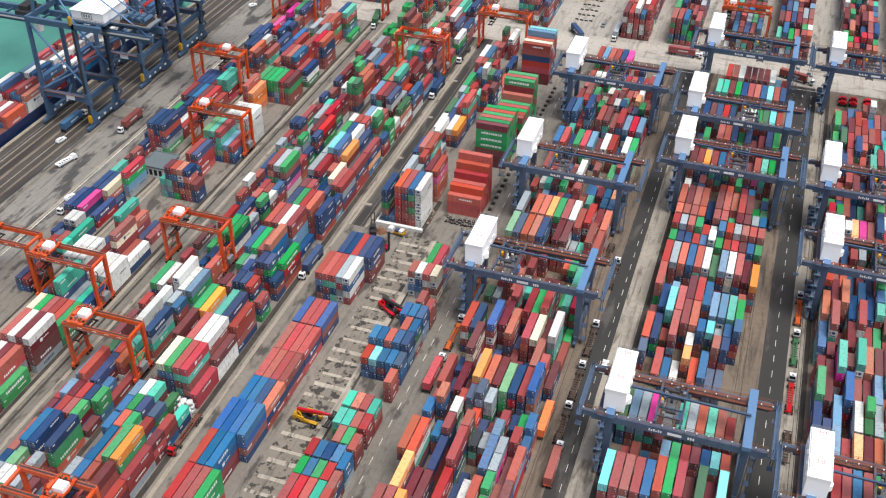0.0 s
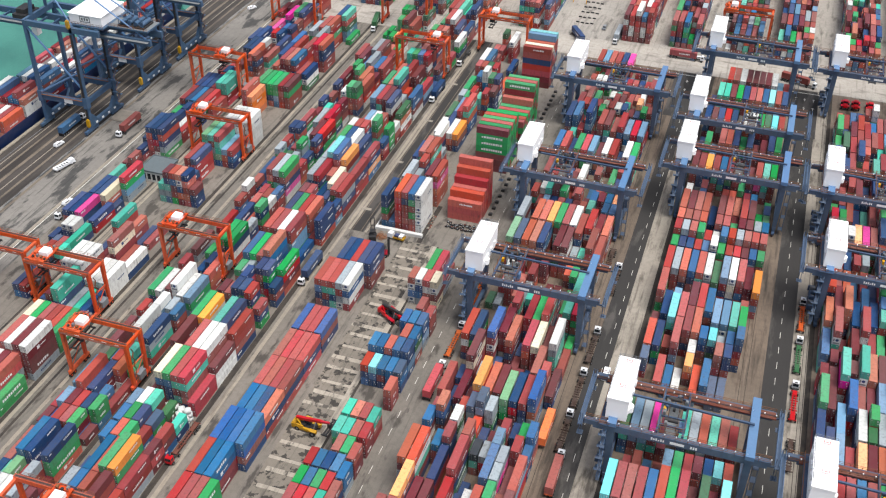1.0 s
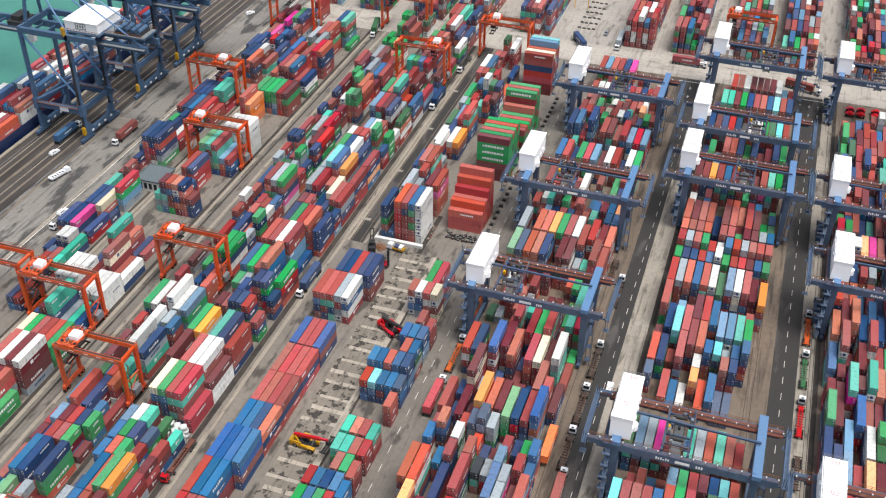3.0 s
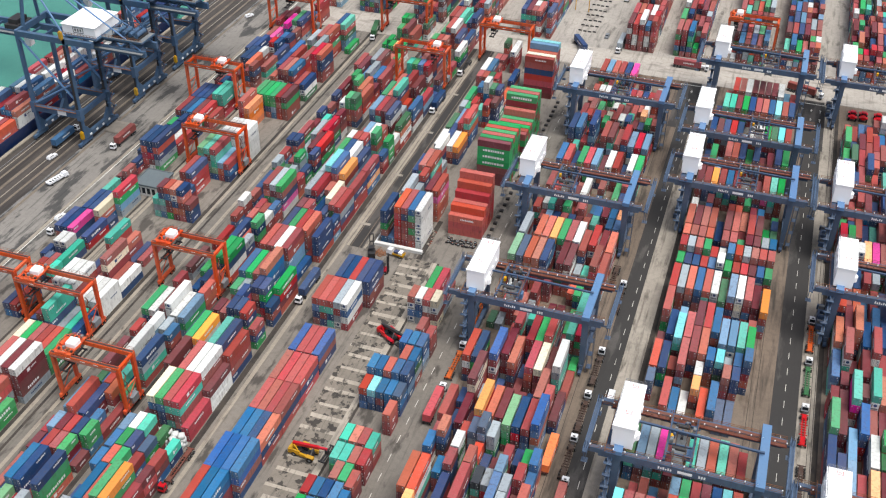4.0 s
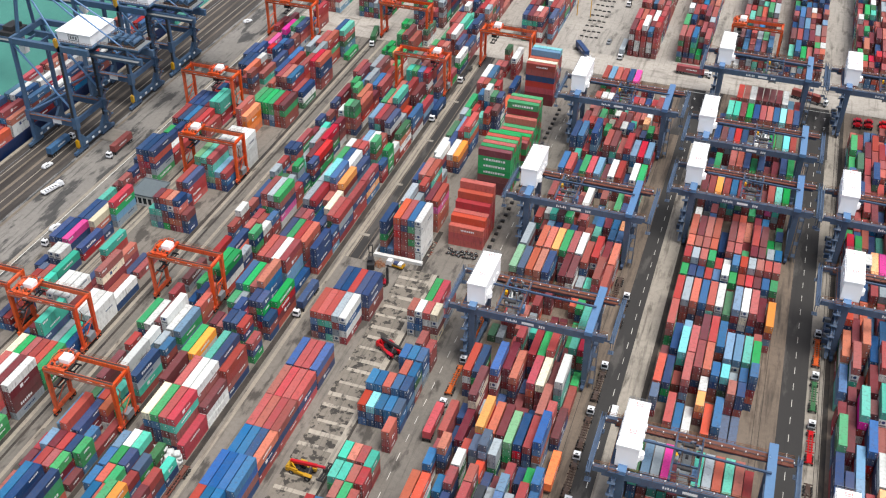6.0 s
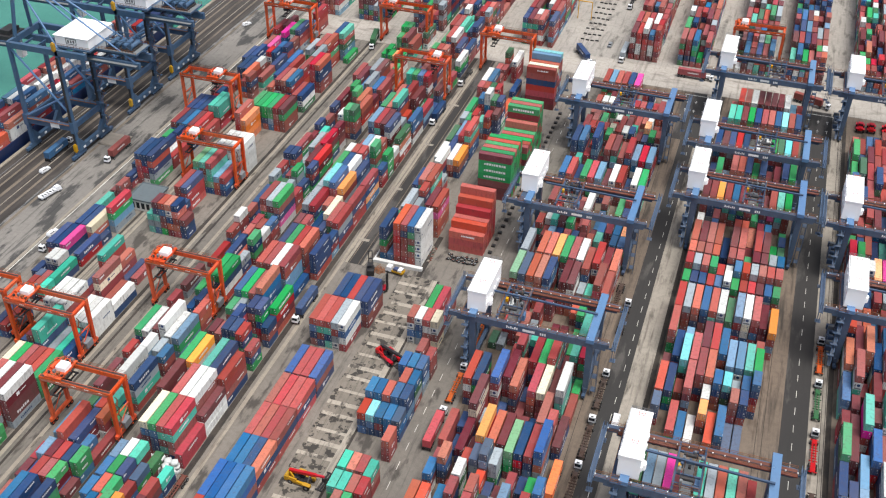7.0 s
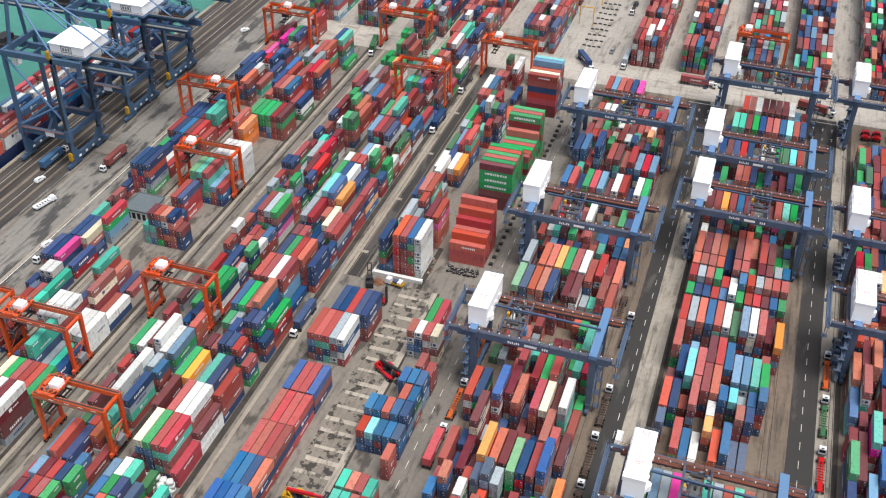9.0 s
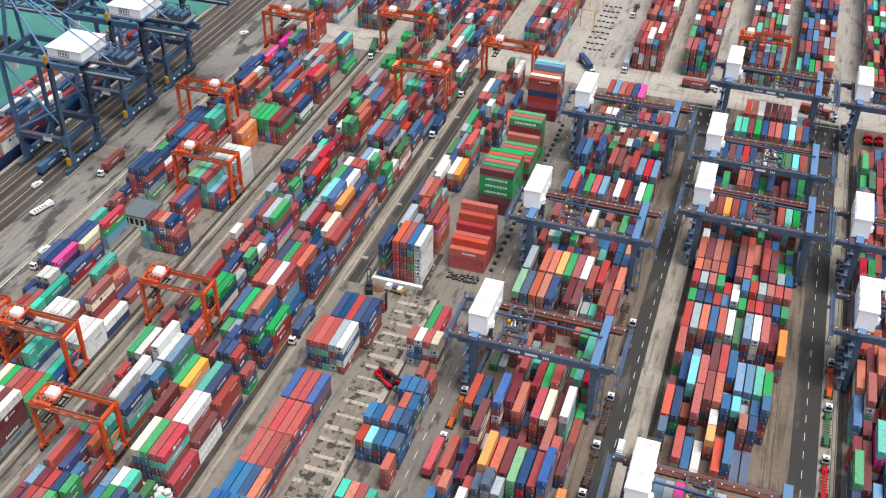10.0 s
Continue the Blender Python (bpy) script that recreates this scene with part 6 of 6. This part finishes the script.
# ---- reach stackers and forklifts ----
def reach_stacker(x, y, turn, mat, boom_mat, label):
    """Two side frames with a dark engine deck between, cab, counterweight, a telescopic boom over all and a spreader."""
    root = thing("reach_stacker", (x, y, 0.06), label, "forklift", "", turn)
    for sx in (-1, 1):
        part("side_frame", Mesher().box(sx * 1.3 - 0.3, sx * 1.3 + 0.3, -3.4, 3.2, 0.9, 1.7).box(sx * 1.3 - 0.22, sx * 1.3 + 0.22, 0.8, 3.0, 1.7, 2.3), mat, root)
        part("mudguard", Mesher().box(sx * 1.6 - 0.55, sx * 1.6 + 0.55, -3.5, -1.3, 1.85, 2.0), mat, root)
        part("boom_post", Mesher().beam((sx * 0.75, 1.6, 1.6), (sx * 0.6, 3.0, 3.4), 0.35, 0.5), mat, root)
        part("lift_cylinder", Mesher().rod((sx * 0.7, -2.2, 1.7), (sx * 0.5, -2.9, 4.2), 0.18, 8), STEEL, root)
    part("engine_deck", Mesher().box(-1.0, 1.0, -2.6, 2.6, 1.0, 1.6).box(-0.8, 0.8, 0.4, 1.9, 1.6, 2.1).box(-0.6, -0.1, -1.6, -0.6, 1.6, 1.9), DARK, root)
    part("counterweight", Mesher().box(-1.6, 1.6, 3.2, 4.3, 0.8, 2.3).box(-1.3, 1.3, 3.4, 4.2, 2.3, 2.6), mat, root)
    cab = part("cab", Mesher().box(0.1, 1.5, -0.7, 1.0, 1.7, 3.4), WINDOW, root)
    part("cab_roof", Mesher().box(0.0, 1.6, -0.8, 1.1, 3.4, 3.55), mat, cab)
    boom = part("boom", Mesher().beam((0, 3.4, 3.4), (0, -4.6, 4.9), 0.75, 0.85), boom_mat, root)
    part("boom_extension", Mesher().beam((0, -4.5, 4.88), (0, -7.0, 5.35), 0.55, 0.6), boom_mat, boom)
    part("spreader", Mesher().box(-3.1, 3.1, -7.5, -7.1, 3.5, 3.9).box(-3.1, 3.1, -6.8, -6.4, 3.5, 3.9).box(-3.2, -2.9, -8.0, -6.0, 3.4, 3.85).box(2.9, 3.2, -8.0, -6.0, 3.4, 3.85).box(-0.5, 0.5, -7.4, -6.5, 3.9, 5.2), DARK, root)
    wheel_pair(root, 1.6, -2.4, 0.85, 0.9)
    wheel_pair(root, 1.4, 2.6, 0.75, 0.5)
    return root


reach_stacker(-99.0, 186.6, 84, AMBER, CAR_RED, "yellow reach stacker with a red boom on the paving")
reach_stacker(-94.6, 238.5, 60, CAR_RED, DARK, "red reach stacker beside blue containers")


def forklift(x, y, turn, mat, label):
    root = thing("forklift", (x, y, 0.06), label, "forklift", "", turn)
    part("body", Mesher().box(-1.2, 1.2, -1.6, 2.4, 0.7, 1.7).box(-1.1, 1.1, 1.0, 2.5, 1.7, 2.3), mat, root)
    c = Mesher()
    for sx in (-0.9, 0.9):
        for yy in (-1.0, 0.8):
            c.beam((sx, yy, 1.7), (sx, yy, 3.2), 0.12)
    c.box(-1.0, 1.0, -1.1, 0.9, 3.2, 3.32)
    part("overhead_guard", c, DARK, root)
    m = Mesher()
    for sx in (-0.6, 0.6):
        m.box(sx - 0.14, sx + 0.14, -2.2, -1.8, 0.3, 7.4)
    for z in (1.4, 4.2, 7.2):
        m.box(-0.7, 0.7, -2.15, -1.85, z - 0.12, z + 0.12)
    part("mast", m, DARK, root)
    wheel_pair(root, 1.1, -1.2, 0.6, 0.5)
    wheel_pair(root, 1.0, 1.8, 0.5, 0.4)
    return root


forklift(-108.6, 268.6, 95, CAR_RED, "red heavy forklift beside stacked containers")
forklift(-115.4, 276.4, 200, DARK, "dark heavy forklift with a tall mast")
crew = thing("truck", (-107.9, 278.8, rest(-107.9, 278.8)), "white truck with an amber flatbed beside the reefer stack", "truck", "", 262)
part("bed", Mesher().box(-1.1, 1.1, -0.6, 3.4, 0.8, 1.1).box(-1.15, -1.05, -0.6, 3.4, 1.1, 1.5).box(1.05, 1.15, -0.6, 3.4, 1.1, 1.5).box(-1.1, 1.1, 3.3, 3.4, 1.1, 1.5), AMBER, crew, "amber open bed")
part("cargo_box", Mesher().box(-0.8, 0.7, -0.2, 1.3, 1.1, 2.0), MAT["b"], crew, "navy box on the bed")
part("rack", Mesher().box(-1.0, 1.0, 1.6, 3.0, 2.1, 2.2).box(-1.0, -0.9, 1.6, 3.0, 1.1, 2.1).box(0.9, 1.0, 1.6, 3.0, 1.1, 2.1), CAR_WHITE, crew, "white rack over the bed")
cabin = part("cab", Mesher().hexa([(-1.05, -3.0, 0.6), (1.05, -3.0, 0.6), (1.05, -0.8, 0.6), (-1.05, -0.8, 0.6), (-0.95, -2.6, 2.3), (0.95, -2.6, 2.3), (0.95, -0.85, 2.35), (-0.95, -0.85, 2.35)]), CAR_WHITE, crew, "white cab")
part("windscreen", Mesher().hexa([(-0.9, -2.92, 1.3), (0.9, -2.92, 1.3), (0.9, -2.6, 1.3), (-0.9, -2.6, 1.3), (-0.85, -2.7, 2.1), (0.85, -2.7, 2.1), (0.85, -2.4, 2.1), (-0.85, -2.4, 2.1)]), WINDOW, cabin)
wheel_pair(crew, 1.0, -2.0, 0.42, 0.28)
wheel_pair(crew, 1.0, 2.2, 0.42, 0.28)


# ---- yard building and clutter ----
shed = thing("yard_office", (-205.3, 288.1, 0.03), "low white yard office with a flat grey roof", "building")
wall = Mesher().box(-5.0, 5.0, -5.2, -4.9, 0, 4.2).box(-5.0, 5.0, 4.9, 5.2, 0, 4.2).box(-5.0, -4.7, -4.9, 4.9, 0, 4.2).box(4.7, 5.0, -4.9, 4.9, 0, 4.2)
part("wall", wall, PLASTER, shed)
part("roof", Mesher().box(-5.3, 5.3, -5.5, 5.5, 4.2, 4.5).box(-5.3, -5.0, -5.5, 5.5, 4.5, 4.75).box(5.0, 5.3, -5.5, 5.5, 4.5, 4.75).box(-5.0, 5.0, -5.5, -5.2, 4.5, 4.75).box(-5.0, 5.0, 5.2, 5.5, 4.5, 4.75), ROOFING, shed, "flat grey roof with a low kerb")
for k in range(4):
    w = part("window", Mesher().box(-3.9 + k * 2.0, -2.6 + k * 2.0, -5.24, -5.18, 0.9, 3.4), WINDOW, shed)
    part("frame", Mesher().box(-4.0 + k * 2.0, -2.5 + k * 2.0, -5.26, -5.19, 3.4, 3.52).box(-4.0 + k * 2.0, -2.5 + k * 2.0, -5.26, -5.19, 0.78, 0.9), PLASTER, w)
tagged(part("pallet_cover", Mesher().box(-246.5, -236.5, 318, 327, 0.03, 0.35).box(-246.2, -236.8, 318.4, 326.6, 0.35, 0.5), VERGE), "pale steel hatch cover lying on the apron", "hatch cover")


def bag_pile(x0, x1, y0, y1, seed, levels):
    """White bulk bags heaped on each other; each is a soft squared lump."""
    rnd = random.Random(seed)
    base_bag = None
    for level in range(levels):
        x = x0
        while x < x1:
            y = y0
            while y < y1:
                if level < levels - 1 or rnd.random() < 0.6:
                    if base_bag is None:
                        bm = bmesh.new()
                        bmesh.ops.create_icosphere(bm, subdivisions=2, radius=1.0)
                        for v in bm.verts:
                            k = max(abs(v.co.x), abs(v.co.y), abs(v.co.z))
                            v.co = v.co.lerp(v.co / k, 0.82)
                            v.co += 0.06 * noise.noise_vector(v.co * 1.7)
                        me = bpy.data.meshes.new("bulk_bag")
                        bm.to_mesh(me)
                        bm.free()
                        me.materials.append(TARP)
                        me.polygons.foreach_set("use_smooth", [True] * len(me.polygons))
                        base_bag = me
                    b = new("bulk_bag", base_bag)
                    h = 0.75
                    b.matrix_basis = pose(x + rnd.uniform(-0.25, 0.25), y + rnd.uniform(-0.25, 0.25), 0.01 + h + level * 1.4, 0, 0, rnd.uniform(0, 90)) @ Matrix.Diagonal((0.95, 0.95, h, 1))
                    tagged(b, "white woven bulk bag piled with others", "bag", "bulk bags")
                y += 1.9
            x += 1.9


bag_pile(-141.6, -134.6, 177.4, 180.4, 5, 3)
bag_pile(-133.4, -130.2, 177.2, 180.2, 6, 3)

# tyre chocks and spare lashing bins on the open strip east of the crosswise stacks
rnd = random.Random(9)
for i in range(26):
    tagged(part("lashing_bin", Mesher().box(-81.9, -80.6, 299 + i * 4.1, 300.2 + i * 4.1, 0.03, 0.75).box(-81.7, -80.8, 299.2 + i * 4.1, 300.0 + i * 4.1, 0.75, 0.85), DARK), "dark steel lashing bin beside the stacks", "bin", "lashing bins")
# plinth before the reefer stack and loose tyres before the red stack
tagged(part("reefer_plinth", Mesher().box(-116.5, -99.6, 282.0, 283.4, 0.03, 1.1).box(-116.9, -116.5, 282.0, 296.0, 0.03, 0.8), PLASTER), "white concrete plinth before the reefer stack", "plinth")
for i in range(34):
    x, y = -93.8 + (i % 17) * 0.62 + rnd.uniform(-0.3, 0.3), 291.6 + (i // 17) * 1.9 + rnd.uniform(-0.7, 0.7)
    lean = Vector((rnd.uniform(-0.5, 0.5), rnd.uniform(-0.5, 0.5), 1)).normalized() * 0.18
    at = Vector((x, y, 0.38))
    tyre = part("tyre", Mesher().rod(at - lean, at + lean, 0.52, 12), RUBBER)
    tagged(tyre, "worn black tyre in a loose heap on the paving", "tyre", "loose tyres")
    part("rim", Mesher().rod(at - lean * 1.05, at + lean * 1.05, 0.26, 8), STEEL if i % 3 else DECK, tyre)
# broken timber crates and loose rubble around the reefer stack
for k in range(5):
    heap = thing("broken_crate", (-115.0 + 0.8 * k, 277.2 + 0.9 * (k % 3), 0.05), "broken brown timber crate on the paving", "crate", "broken crates", 25 * k)
    for i in range(4):
        part("slat", Mesher().beam((-0.9, -0.7 + i * 0.45, 0.15 + 0.3 * (i % 2)), (0.9, -0.6 + i * 0.42, 0.35 + 0.4 * ((i + k) % 3)), 0.2, 0.08), TIMBER, heap)
    for sx in (-0.8, 0.8):
        part("runner", Mesher().box(sx - 0.08, sx + 0.08, -0.8, 0.8, 0, 0.16), TIMBER, heap)
slab("oil_strip", -100.6, -98.9, 279.2, 303.0, 0.06, GRIT, "dark oily strip of dirt beside the reefer stack")
for i in range(16):
    x, y, r = -99.6 + rnd.uniform(-0.9, 1.2), 288.0 + i * 0.55, rnd.uniform(0.2, 0.55)
    tagged(part("rubble_lump", Mesher().hexa([(x - r, y - r, 0.06), (x + r, y - 0.8 * r, 0.06), (x + 0.9 * r, y + r, 0.06), (x - r, y + 0.7 * r, 0.06), (x - 0.5 * r, y - 0.4 * r, 0.06 + r), (x + 0.4 * r, y - 0.5 * r, 0.06 + 0.8 * r), (x + 0.5 * r, y + 0.4 * r, 0.06 + 0.9 * r), (x - 0.3 * r, y + 0.5 * r, 0.06 + 0.7 * r)]), VERGE if i % 2 else DECK), "lump of broken concrete lying in dirt", "rubble", "rubble lumps")

# loading frames on the far paving
for x, y in ((-92.2, 499), (-92.8, 524)):
    mast = thing("yellow_frame", (x, y, 0.03), "thin yellow steel loading frame on open paving", "frame")
    fr = Mesher()
    for sx in (-3.3, 3.3):
        fr.beam((sx, 0, 0), (sx, 0, 9), 0.35)
    fr.beam((-3.3, 0, 9), (3.3, 0, 9), 0.35)
    part("portal", fr, YELLOW, mast)

# low dark blocks in rows, added for dark spots on the open far paving
for i in range(9):
    for k in range(4):
        x, y = -88.2 + k * 2.3 + 0.15 * math.sin(i * 3 + k), 476 + i * 6.4 + 0.3 * math.cos(i + k * 2)
        tagged(part("trestle", Mesher().box(x - 0.8, x + 0.8, y - 0.25, y + 0.25, 0.02, 0.45).box(x - 0.6, x + 0.6, y - 0.15, y + 0.15, 0.45, 0.6), DARK), "low dark block added for a dark spot on open paving", "trestle", "steel trestles")


def yard_tractor(x, y, turn):
    """A heavy red yard tractor: chassis, cab, bonnet, mudguards and four wheels."""
    root = thing("yard_tractor", (x, y, rest(x, y)), "parked red heavy yard tractor on open paving", "tractor", "red yard tractors", turn)
    part("chassis", Mesher().box(-0.6, 0.6, -2.8, 2.8, 0.7, 1.2), DARK, root)
    cab = part("cab", Mesher().hexa([(-1.1, -0.6, 1.2), (1.1, -0.6, 1.2), (1.1, 1.4, 1.2), (-1.1, 1.4, 1.2), (-0.95, -0.3, 3.2), (0.95, -0.3, 3.2), (0.95, 1.3, 3.2), (-0.95, 1.3, 3.2)]), CAR_RED, root)
    part("windscreen", Mesher().box(-0.9, 0.9, -0.62, -0.3, 2.0, 2.9), WINDOW, cab)
    part("bonnet", Mesher().box(-0.9, 0.9, -2.9, -0.62, 1.2, 2.2).box(-0.6, 0.6, -2.7, -0.9, 2.2, 2.35), CAR_RED, root)
    for sx in (-1, 1):
        for yy in (-2.0, 1.9):
            part("mudguard", Mesher().box(sx * 1.35 - 0.4, sx * 1.35 + 0.4, yy - 0.9, yy + 0.9, 1.75, 1.9), CAR_RED, root)
    part("fifth_wheel", Mesher().rod((0, 2.1, 1.2), (0, 2.1, 1.45), 0.7, 12), DARK, root)
    wheel_pair(root, 1.35, -2.0, 0.8, 0.6)
    wheel_pair(root, 1.35, 1.9, 0.8, 0.6)


for x, y in ((36.4, 430), (40.6, 430.5), (46.4, 431)):
    yard_tractor(x, y, 0)
